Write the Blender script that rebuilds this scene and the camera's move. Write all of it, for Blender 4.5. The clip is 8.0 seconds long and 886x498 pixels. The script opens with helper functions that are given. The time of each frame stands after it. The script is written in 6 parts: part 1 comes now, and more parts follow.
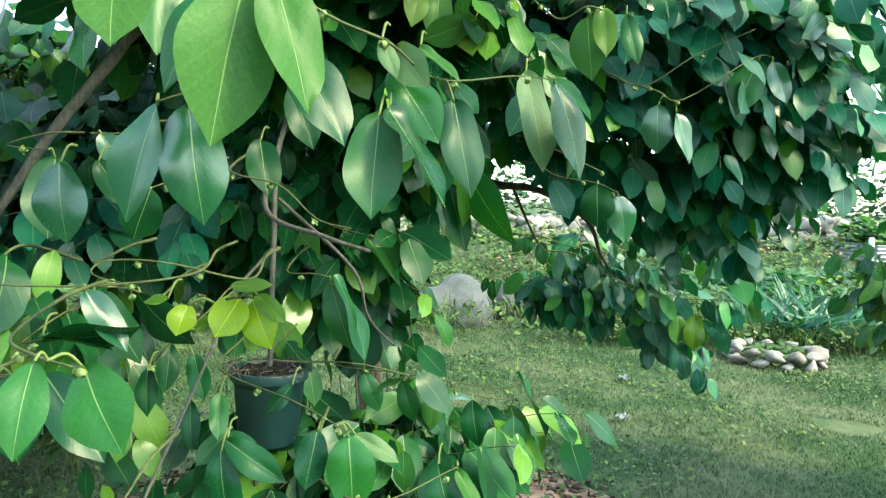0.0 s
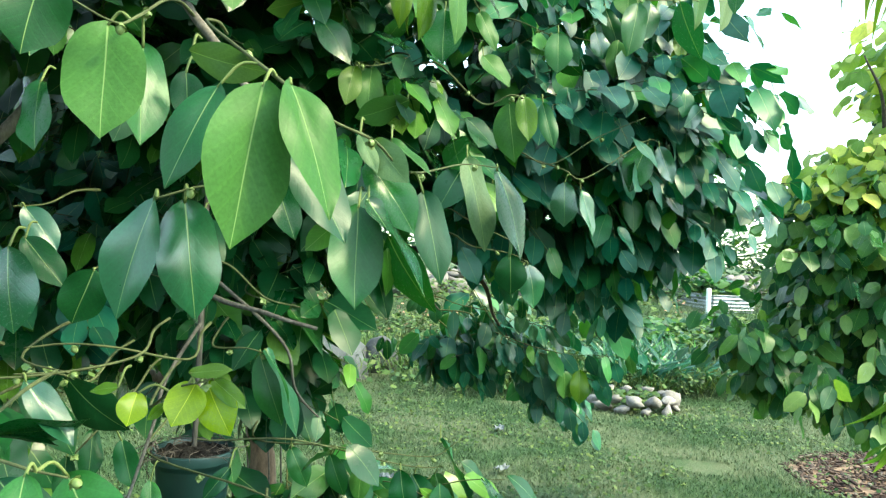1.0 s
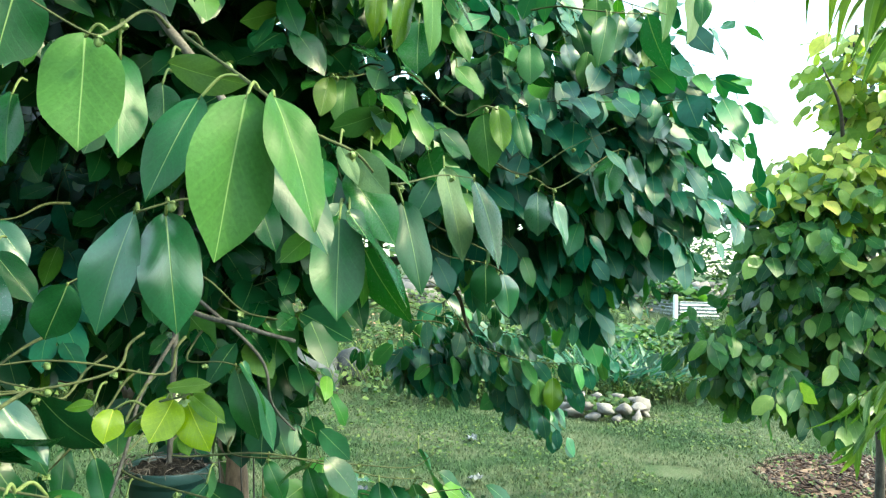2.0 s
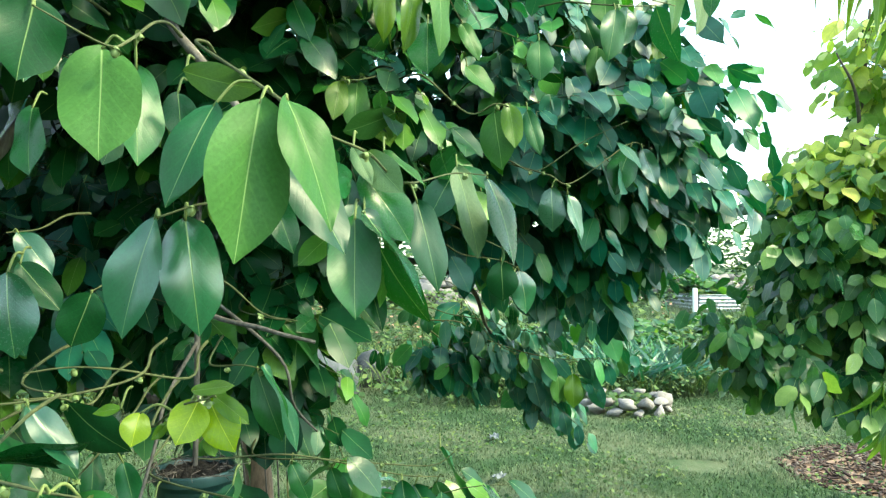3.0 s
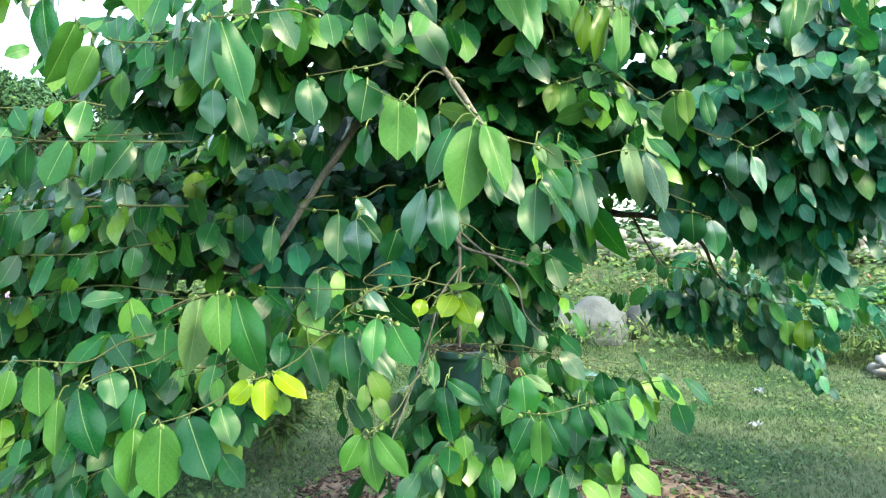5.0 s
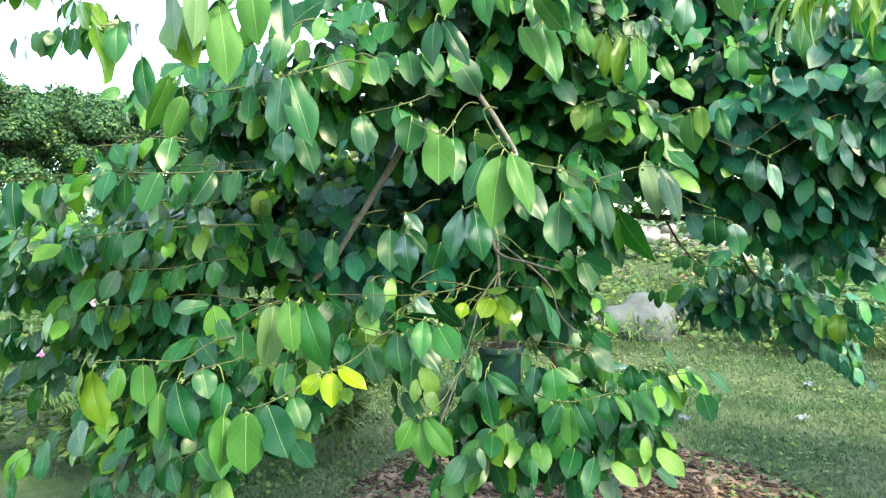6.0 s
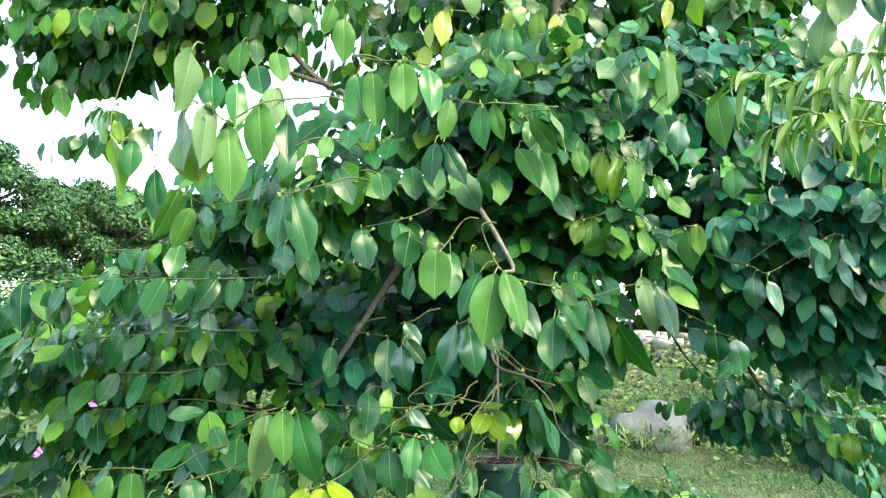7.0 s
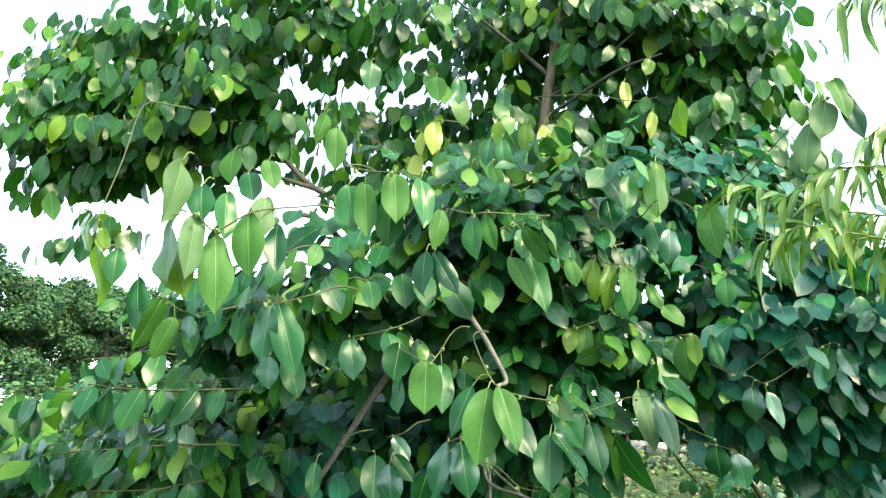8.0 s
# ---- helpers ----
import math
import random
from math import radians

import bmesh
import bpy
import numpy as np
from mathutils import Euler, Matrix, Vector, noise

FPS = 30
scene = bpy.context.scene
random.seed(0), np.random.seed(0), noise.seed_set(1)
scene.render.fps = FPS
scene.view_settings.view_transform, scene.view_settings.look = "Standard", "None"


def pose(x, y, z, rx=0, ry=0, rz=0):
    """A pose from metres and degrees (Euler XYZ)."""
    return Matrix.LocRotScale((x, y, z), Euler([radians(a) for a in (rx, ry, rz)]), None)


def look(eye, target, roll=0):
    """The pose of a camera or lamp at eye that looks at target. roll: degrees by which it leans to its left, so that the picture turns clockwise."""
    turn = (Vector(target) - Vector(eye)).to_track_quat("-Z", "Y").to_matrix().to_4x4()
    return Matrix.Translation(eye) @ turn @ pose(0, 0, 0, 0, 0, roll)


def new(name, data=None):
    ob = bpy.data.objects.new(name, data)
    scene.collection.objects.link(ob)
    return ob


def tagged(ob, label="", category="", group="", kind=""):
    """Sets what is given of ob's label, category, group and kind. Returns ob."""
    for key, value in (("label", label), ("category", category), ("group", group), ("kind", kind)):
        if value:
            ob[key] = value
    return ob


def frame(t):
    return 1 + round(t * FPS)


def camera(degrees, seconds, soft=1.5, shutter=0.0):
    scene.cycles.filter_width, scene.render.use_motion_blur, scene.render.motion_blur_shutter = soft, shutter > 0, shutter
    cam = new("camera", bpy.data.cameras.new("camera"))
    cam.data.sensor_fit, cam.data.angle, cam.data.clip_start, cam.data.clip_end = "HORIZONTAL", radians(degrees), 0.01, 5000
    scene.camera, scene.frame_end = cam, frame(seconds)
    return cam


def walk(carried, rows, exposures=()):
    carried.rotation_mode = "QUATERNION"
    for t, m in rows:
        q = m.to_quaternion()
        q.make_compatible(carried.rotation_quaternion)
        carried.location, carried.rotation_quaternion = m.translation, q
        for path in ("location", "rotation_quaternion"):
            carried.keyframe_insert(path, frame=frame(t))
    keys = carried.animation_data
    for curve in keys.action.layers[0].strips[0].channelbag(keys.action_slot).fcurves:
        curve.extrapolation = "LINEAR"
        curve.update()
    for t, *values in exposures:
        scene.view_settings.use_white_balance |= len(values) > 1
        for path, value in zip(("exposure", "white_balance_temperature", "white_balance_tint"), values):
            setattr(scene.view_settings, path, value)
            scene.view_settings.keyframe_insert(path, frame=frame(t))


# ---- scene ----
cam = camera(64.5, 8.0, soft=1.3)
PATH = [
    (0, (0.035, 0.018, 1.512), (-0.023, 2.012, 1.369), 2.2),
    (0.5, (-0.052, 0.007, 1.533), (0.133, 1.996, 1.431), -0.2),
    (1, (-0.108, -0.014, 1.556), (0.215, 1.959, 1.568), 2.6),
    (1.5, (-0.123, -0.014, 1.558), (0.27, 1.946, 1.601), 2.5),
    (3, (-0.124, -0.025, 1.551), (0.239, 1.942, 1.596), 0.2),
    (3.5, (-0.11, -0.053, 1.557), (0.149, 1.93, 1.605), -2.3),
    (4, (0.009, -0.177, 1.55), (-0.184, 1.813, 1.608), 0.7),
    (4.5, (0.082, -0.361, 1.561), (-0.317, 1.598, 1.534), 0.4),
    (5, (0.057, -0.635, 1.526), (-0.375, 1.317, 1.457), -0.3),
    (5.2, (0.066, -0.726, 1.535), (-0.395, 1.217, 1.426), -0.5),
    (6.3, (0.168, -0.867, 1.574), (-0.437, 1.039, 1.552), -1.4),
    (6.5, (0.179, -0.87, 1.582), (-0.439, 1.031, 1.641), -0.7),
    (7, (0.193, -0.869, 1.605), (-0.408, 1.028, 1.811), -0.4),
    (7.5, (0.178, -0.851, 1.627), (-0.403, 1.03, 1.976), 0),
    (8, (0.175, -0.837, 1.637), (-0.377, 1.023, 2.121), -0.4),
]
EXPOSURES = [(0.0, 2.33, 6700, -8.5), (3.5, 2.33, 6700, -8.5), (4.5, 2.34, 6700, -7.0), (5.2, 2.66, 6800, -2.0), (6.4, 2.56, 6850, 0.0), (8.0, 2.34, 6850, 1.0)]
walk(cam, [(t, look(eye, target, roll)) for t, eye, target, roll in PATH], EXPOSURES)

# ---------------------------------------------------------------- light
SUN_FROM = Vector((0.86, -0.4, 0.0)).normalized()
SUN_ELEV = radians(46)
sky_world = bpy.data.worlds.new("evening_sky")
scene.world = sky_world
sky_world.use_nodes = True
wn = sky_world.node_tree.nodes
wl = sky_world.node_tree.links
sky = wn.new("ShaderNodeTexSky")
sky.sky_type = "NISHITA"
sky.sun_disc = False
sky.sun_elevation = SUN_ELEV
sky.sun_rotation = math.atan2(SUN_FROM.x, SUN_FROM.y)
sky.air_density, sky.dust_density, sky.ozone_density = 1.0, 1.2, 1.0
wn["Background"].inputs["Strength"].default_value = 0.15
haze = wn.new("ShaderNodeHueSaturation")
haze.inputs["Saturation"].default_value, haze.inputs["Value"].default_value = 0.75, 1.35
wl.new(sky.outputs["Color"], haze.inputs["Color"])
wl.new(haze.outputs["Color"], wn["Background"].inputs["Color"])

sun_data = bpy.data.lights.new("sun", "SUN")
sun_data.energy, sun_data.angle, sun_data.color = 1.6, radians(9), (1.0, 0.87, 0.6)
sun = new("sun", sun_data)
sun_dir = Vector((SUN_FROM.x * math.cos(SUN_ELEV), SUN_FROM.y * math.cos(SUN_ELEV), math.sin(SUN_ELEV)))
sun.matrix_world = look(sun_dir * 60, (0, 0, 0))


# ---------------------------------------------------------------- materials
class Nodes:
    """A small wrapper that builds a node material step by step."""

    def __init__(self, name):
        self.mat = bpy.data.materials.new(name)
        self.mat.use_nodes = True
        self.n, self.l = self.mat.node_tree.nodes, self.mat.node_tree.links
        self.bsdf = self.n["Principled BSDF"]
        self.out = self.n["Material Output"]

    def node(self, kind, **values):
        nd = self.n.new(kind)
        for key, value in values.items():
            nd.inputs[key].default_value = value
        return nd

    def link(self, a, b):
        self.l.new(a, b)

    def noise(self, scale, detail=4.0, vec=None, rough=0.55):
        nd = self.node("ShaderNodeTexNoise", Scale=scale, Detail=detail, Roughness=rough)
        if vec is None:
            vec = self.node("ShaderNodeTexCoord").outputs["Object"]
        self.link(vec, nd.inputs["Vector"])
        return nd.outputs["Fac"]

    def ramp(self, fac, stops):
        nd = self.n.new("ShaderNodeValToRGB")
        els = nd.color_ramp.elements
        while len(els) < len(stops):
            els.new(0.5)
        for el, (pos, col) in zip(els, stops):
            el.position, el.color = pos, (*col, 1)
        self.link(fac, nd.inputs["Fac"])
        return nd.outputs["Color"]

    def math(self, op, a, b=None, c=None):
        nd = self.n.new("ShaderNodeMath")
        nd.operation = op
        for k, v in enumerate((a, b, c)):
            if v is None:
                continue
            if isinstance(v, (int, float)):
                nd.inputs[k].default_value = v
            else:
                self.link(v, nd.inputs[k])
        return nd.outputs[0]

    def mix(self, fac, a, b, mode="MIX"):
        nd = self.n.new("ShaderNodeMix")
        nd.data_type, nd.blend_type = "RGBA", mode
        for k, v in ((0, fac), (6, a), (7, b)):
            if isinstance(v, (int, float)):
                nd.inputs[k].default_value = v
            elif isinstance(v, tuple):
                nd.inputs[k].default_value = (*v, 1)
            else:
                self.link(v, nd.inputs[k])
        return nd.outputs[2]

    def step(self, v, lo, hi):
        nd = self.n.new("ShaderNodeMapRange")
        nd.interpolation_type = "SMOOTHSTEP"
        self.link(v, nd.inputs["Value"])
        nd.inputs["From Min"].default_value, nd.inputs["From Max"].default_value = lo, hi
        return nd.outputs["Result"]

    def bump(self, height, strength, distance):
        nd = self.node("ShaderNodeBump", Strength=strength, Distance=distance)
        self.link(height, nd.inputs["Height"])
        self.link(nd.outputs["Normal"], self.bsdf.inputs["Normal"])
        return nd.outputs["Normal"]

    def base(self, col, rough=0.6, spec=0.5, metal=0.0):
        if isinstance(col, tuple):
            self.bsdf.inputs["Base Color"].default_value = (*col, 1)
        else:
            self.link(col, self.bsdf.inputs["Base Color"])
        if isinstance(rough, (int, float)):
            self.bsdf.inputs["Roughness"].default_value = rough
        else:
            self.link(rough, self.bsdf.inputs["Roughness"])
        self.bsdf.inputs["Specular IOR Level"].default_value = spec
        self.bsdf.inputs["Metallic"].default_value = metal


def leaf_material(name, stops, joined, rough=0.32, thin=0.17, rib=(0.2, 0.29, 0.1), veins=1.0, spec=0.3, gain=(0.7, 0.85, 0.56)):
    """Green leaf: pale midrib, faint side veins, mottled blade, thin enough to let light through."""
    m = Nodes(name)
    if joined:
        rnd = m.node("ShaderNodeNewGeometry").outputs["Random Per Island"]
    else:
        rnd = m.node("ShaderNodeObjectInfo").outputs["Random"]
    tex = m.node("ShaderNodeTexCoord")
    sep = m.node("ShaderNodeSeparateXYZ")
    m.link(tex.outputs["UV"], sep.inputs[0])
    u, v = sep.outputs[0], sep.outputs[1]
    off = m.math("ABSOLUTE", m.math("SUBTRACT", u, 0.5))
    col = m.ramp(rnd, [(pos, (r * gain[0], g * gain[1], b * gain[2])) for pos, (r, g, b) in stops])
    mott = m.noise(38.0, 3.0)
    col = m.mix(m.math("MULTIPLY", m.step(mott, 0.35, 0.7), 0.5), col, m.mix(1.0, col, (0.62, 0.7, 0.6), "MULTIPLY"))
    # side veins run forward from the midrib
    ph = m.math("FRACT", m.math("ADD", m.math("SUBTRACT", m.math("MULTIPLY", v, 7.0), m.math("MULTIPLY", m.math("POWER", off, 0.8), 5.0)), m.math("MULTIPLY", mott, 0.3)))
    line = m.math("SUBTRACT", 1.0, m.step(m.math("ABSOLUTE", m.math("SUBTRACT", ph, 0.5)), 0.02, 0.13))
    col = m.mix(m.math("MULTIPLY", line, 0.17 * veins), col, m.mix(1.0, col, (1.9, 1.6, 1.5), "MULTIPLY"))
    mid = m.math("SUBTRACT", 1.0, m.step(m.math("DIVIDE", off, m.math("SUBTRACT", 1.45, v)), 0.003, 0.014))
    col = m.mix(m.math("MULTIPLY", mid, 0.7), col, rib)
    rgh = m.math("ADD", rough - 0.16, m.math("ADD", m.math("MULTIPLY", mott, 0.16), m.math("MULTIPLY", m.math("FRACT", m.math("MULTIPLY", rnd, 7.3)), 0.18)))
    m.base(col, rgh, spec)
    blade = m.math("ADD", m.math("MULTIPLY", line, -0.1), m.math("MULTIPLY", mid, -1.2))
    nrm = m.bump(m.math("ADD", blade, m.math("MULTIPLY", m.noise(160.0, 2.0), 0.25)), 0.25, 0.002)
    tr = m.node("ShaderNodeBsdfTranslucent")
    m.link(m.mix(1.0, col, (1.25, 1.5, 0.5), "MULTIPLY"), tr.inputs["Color"])
    m.link(nrm, tr.inputs["Normal"])
    mx = m.node("ShaderNodeMixShader", Fac=thin)
    m.link(m.bsdf.outputs[0], mx.inputs[1])
    m.link(tr.outputs[0], mx.inputs[2])
    m.link(mx.outputs[0], m.out.inputs["Surface"])
    return m.mat


# D: darker copy of the green, crown shade put into inner leaves
D = leaf_material("leaf_shade_dark", [(0.0, (0.008, 0.048, 0.02)), (1.0, (0.014, 0.07, 0.026))], False, spec=0.15)
M = leaf_material("leaf_green", [(0.0, (0.006, 0.052, 0.024)), (0.5, (0.014, 0.085, 0.03)), (1.0, (0.034, 0.13, 0.034))], False)
# S: glossy, with extra base blue painting in the reflected sky
S = leaf_material("leaf_glossy_sky_tint", [(0.0, (0.012, 0.078, 0.046)), (1.0, (0.022, 0.115, 0.066))], False, rough=0.3, spec=0.85)
L = leaf_material("leaf_fresh", [(0.0, (0.05, 0.14, 0.024)), (1.0, (0.085, 0.185, 0.04))], False, rough=0.42, spec=0.12, gain=(0.6, 0.7, 0.7))
G = leaf_material("leaf_lime", [(0.0, (0.1, 0.215, 0.02)), (1.0, (0.16, 0.28, 0.03))], False, thin=0.4, gain=(0.68, 0.68, 0.6))
Y = leaf_material("leaf_yellow", [(0.0, (0.22, 0.34, 0.008)), (1.0, (0.3, 0.42, 0.012))], False, rib=(0.6, 0.6, 0.05), thin=0.3, gain=(0.74, 0.74, 0.6))
# P: pale yellow-green with direct sunlight put into the colour
P = leaf_material("leaf_sun_tint", [(0.0, (0.3, 0.36, 0.06)), (1.0, (0.42, 0.46, 0.14))], False, thin=0.45, rib=(0.5, 0.5, 0.2), gain=(0.8, 0.8, 0.7))
U = leaf_material("leaf_pale", [(0.0, (0.1, 0.19, 0.055)), (1.0, (0.16, 0.25, 0.085))], False, rough=0.6, spec=0.3, gain=(0.6, 0.64, 0.75))
FOLIAGE = leaf_material("foliage", [(0.0, (0.009, 0.056, 0.022)), (0.35, (0.014, 0.075, 0.034)), (0.62, (0.021, 0.1, 0.042)), (0.82, (0.04, 0.13, 0.026)), (0.94, (0.1, 0.21, 0.03)), (1.0, (0.17, 0.25, 0.06))], True)
# blue raised to paint sky reflection on crown leaves; strap plants are blue-green themselves
FOLIAGE_ROWS = leaf_material("foliage_rows", [(0.0, (0.011, 0.066, 0.042)), (0.4, (0.015, 0.098, 0.064)), (0.75, (0.026, 0.13, 0.076)), (0.9, (0.06, 0.18, 0.04)), (1.0, (0.14, 0.26, 0.04))], True, rough=0.4, spec=0.45, gain=(0.62, 0.96, 0.88))
FOLIAGE_UPPER = leaf_material("foliage_upper", [(0.0, (0.012, 0.06, 0.02)), (0.45, (0.025, 0.1, 0.032)), (0.75, (0.05, 0.15, 0.035)), (0.92, (0.11, 0.22, 0.03)), (1.0, (0.25, 0.33, 0.05))], True, thin=0.38)
# two brighter greens paint sunlight onto the second tree; vegetables reuse the first
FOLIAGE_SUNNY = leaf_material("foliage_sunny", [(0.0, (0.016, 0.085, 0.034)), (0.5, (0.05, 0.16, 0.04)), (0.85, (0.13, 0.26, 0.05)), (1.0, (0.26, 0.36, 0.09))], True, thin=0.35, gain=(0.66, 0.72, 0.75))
FOLIAGE_SUN_LIME = leaf_material("foliage_sun_lime", [(0.0, (0.09, 0.21, 0.05)), (0.5, (0.22, 0.34, 0.08)), (0.85, (0.4, 0.48, 0.15)), (1.0, (0.62, 0.6, 0.2))], True, thin=0.4, gain=(0.95, 0.9, 0.6))
PEACH = leaf_material("peach_foliage", [(0.0, (0.06, 0.15, 0.02)), (0.6, (0.13, 0.23, 0.025)), (1.0, (0.26, 0.34, 0.06))], True, thin=0.35, veins=0.3, spec=0.5, gain=(0.7, 0.75, 0.8))
FAR_FOLIAGE = leaf_material("far_foliage", [(0.0, (0.016, 0.05, 0.026)), (0.6, (0.036, 0.1, 0.04)), (1.0, (0.13, 0.19, 0.05))], True, veins=0.0, rough=0.7, gain=(0.8, 0.9, 0.95))
HERB = leaf_material("garden_foliage", [(0.0, (0.0255, 0.0765, 0.0213)), (0.5, (0.068, 0.145, 0.034)), (0.8, (0.145, 0.221, 0.0553)), (1.0, (0.19, 0.24, 0.075))], True, veins=0.3, rough=0.6, gain=(0.68, 0.68, 0.6))


def bark_material(name, a, b, scale=60.0, bump=0.5):
    m = Nodes(name)
    tex = m.node("ShaderNodeTexCoord")
    mp = m.node("ShaderNodeMapping", Scale=(1.0, 1.0, 0.3))
    m.link(tex.outputs["Object"], mp.inputs["Vector"])
    f = m.noise(scale, 6.0, mp.outputs["Vector"], 0.65)
    g = m.noise(scale / 8, 3.0)
    m.base(m.mix(m.step(g, 0.3, 0.7), m.ramp(f, [(0.3, a), (0.7, b)]), m.ramp(f, [(0.3, tuple(c * 0.6 for c in a)), (0.7, tuple(c * 0.8 for c in b))])), 0.85, 0.25)
    m.bump(f, bump, 0.004)
    return m.mat


BARK = bark_material("bark_grey_brown", (0.035, 0.03, 0.025), (0.1, 0.088, 0.072))
TRUNK_BARK = bark_material("trunk_bark", (0.085, 0.06, 0.042), (0.22, 0.16, 0.11))
TWIG_BARK = bark_material("twig_bark", (0.045, 0.041, 0.034), (0.12, 0.112, 0.095), 140.0, 0.3)
PALE_TWIG = bark_material("pale_twig_bark", (0.1, 0.088, 0.07), (0.24, 0.215, 0.175), 140.0, 0.3)
SHOOT = bark_material("young_shoot", (0.1, 0.14, 0.04), (0.18, 0.22, 0.07), 90.0, 0.15)
YOUNG_TWIG = bark_material("young_twig", (0.05, 0.062, 0.024), (0.1, 0.115, 0.045), 90.0, 0.15)
PEACH_BARK = bark_material("peach_bark", (0.13, 0.07, 0.045), (0.24, 0.15, 0.09))


def stone_material(name, stops, scale=9.0):
    m = Nodes(name)
    rnd = m.node("ShaderNodeObjectInfo").outputs["Random"]
    f = m.noise(scale, 8.0, None, 0.65)
    g = m.noise(scale * 9, 3.0)
    col = m.ramp(m.math("ADD", m.math("MULTIPLY", f, 0.7), m.math("MULTIPLY", rnd, 0.3)), stops)
    col = m.mix(m.math("MULTIPLY", m.step(g, 0.55, 0.7), 0.4), col, (0.16, 0.16, 0.13))
    m.base(col, 0.9, 0.3)
    m.bump(m.math("ADD", f, m.math("MULTIPLY", g, 0.3)), 0.6, 0.02)
    return m.mat


BOULDER = stone_material("boulder_granite", [(0.2, (0.03, 0.034, 0.034)), (0.5, (0.075, 0.082, 0.084)), (0.8, (0.15, 0.16, 0.165))], 5.0)
FIELDSTONE = stone_material("field_stone", [(0.2, (0.12, 0.105, 0.088)), (0.5, (0.22, 0.2, 0.18)), (0.85, (0.36, 0.335, 0.31))], 12.0)


def plain(name, a, b, scale, rough=0.6, spec=0.5, metal=0.0, bump=0.2, dist=0.003):
    m = Nodes(name)
    f = m.noise(scale, 5.0)
    m.base(m.ramp(f, [(0.3, a), (0.7, b)]), rough, spec, metal)
    m.bump(f, bump, dist)
    return m.mat


POT = plain("pot_plastic", (0.008, 0.028, 0.028), (0.016, 0.046, 0.044), 30.0, 0.4, 0.5)
SOIL = plain("potting_soil", (0.007, 0.006, 0.005), (0.026, 0.022, 0.018), 90.0, 0.95, 0.2, 0.0, 1.0, 0.02)
ROOT = plain("dry_roots", (0.05, 0.042, 0.035), (0.14, 0.12, 0.1), 50.0, 0.9, 0.2)
WHITE_PAINT = plain("white_paint", (0.72, 0.72, 0.7), (0.82, 0.82, 0.8), 20.0, 0.5)
STEEL = plain("galvanised_steel", (0.3, 0.33, 0.34), (0.46, 0.48, 0.5), 14.0, 0.45, 0.5, 0.7)
FLOWER = plain("pink_petals", (0.55, 0.16, 0.42), (0.72, 0.34, 0.62), 60.0, 0.6)
RUST = plain("rusty_petals", (0.2, 0.09, 0.05), (0.34, 0.19, 0.11), 60.0, 0.7)
BUD = plain("bud_green", (0.08, 0.13, 0.03), (0.15, 0.2, 0.055), 200.0, 0.6)
PAPER = plain("bleached_scrap", (0.09, 0.1, 0.105), (0.18, 0.2, 0.205), 40.0, 0.7)
CHIP = plain("wood_chips", (0.09, 0.055, 0.035), (0.3, 0.2, 0.14), 12.0, 0.9, 0.2)
HEDGE = plain("hedge_green", (0.02, 0.05, 0.015), (0.06, 0.12, 0.03), 3.0, 0.8, 0.2, 0.0, 1.0, 0.1)


def lawn_material():
    m = Nodes("lawn_soil_and_turf")
    f, g, h = m.noise(0.9, 6.0, None, 0.65), m.noise(7.0, 5.0), m.noise(60.0, 4.0)
    turf = m.ramp(g, [(0.3, (0.024, 0.056, 0.018)), (0.55, (0.044, 0.083, 0.03)), (0.75, (0.078, 0.11, 0.05))])
    dry = m.ramp(h, [(0.3, (0.1, 0.11, 0.06)), (0.7, (0.19, 0.185, 0.115))])
    m.base(m.mix(m.math("MULTIPLY", m.step(f, 0.42, 0.62), 0.6), turf, dry), 0.95, 0.15)
    m.bump(h, 0.8, 0.02)
    return m.mat


LAWN = lawn_material()


def grass_material():
    m = Nodes("grass_blades")
    rnd = m.node("ShaderNodeNewGeometry").outputs["Random Per Island"]
    patch = m.noise(0.9, 6.0, None, 0.65)
    green = m.ramp(rnd, [(0.0, (0.016, 0.042, 0.013)), (0.6, (0.05, 0.106, 0.036)), (1.0, (0.1, 0.16, 0.065))])
    dry = m.ramp(rnd, [(0.0, (0.09, 0.145, 0.06)), (1.0, (0.25, 0.27, 0.16))])
    col = m.mix(m.math("MULTIPLY", m.step(patch, 0.42, 0.62), 0.6), green, dry)
    m.base(col, 0.6, 0.3)
    tr = m.node("ShaderNodeBsdfTranslucent")
    m.link(col, tr.inputs["Color"])
    mx = m.node("ShaderNodeMixShader", Fac=0.3)
    m.link(m.bsdf.outputs[0], mx.inputs[1])
    m.link(tr.outputs[0], mx.inputs[2])
    m.link(mx.outputs[0], m.out.inputs["Surface"])
    return m.mat


GRASS = grass_material()


# ---------------------------------------------------------------- mesh helpers
def mesh_from(name, verts, faces, mats, uvs=None, mat_index=None, smooth=True):
    me = bpy.data.meshes.new(name)
    me.from_pydata([tuple(p) for p in verts], [], [tuple(q) for q in faces])
    for mt in mats:
        me.materials.append(mt)
    if mat_index is not None:
        me.polygons.foreach_set("material_index", np.asarray(mat_index, dtype=np.int32))
    if smooth:
        me.polygons.foreach_set("use_smooth", np.ones(len(me.polygons), dtype=bool))
    if uvs is not None:
        layer = me.uv_layers.new(name="UVMap")
        layer.data.foreach_set("uv", np.asarray(uvs, dtype=np.float32).ravel())
    me.update()
    return me


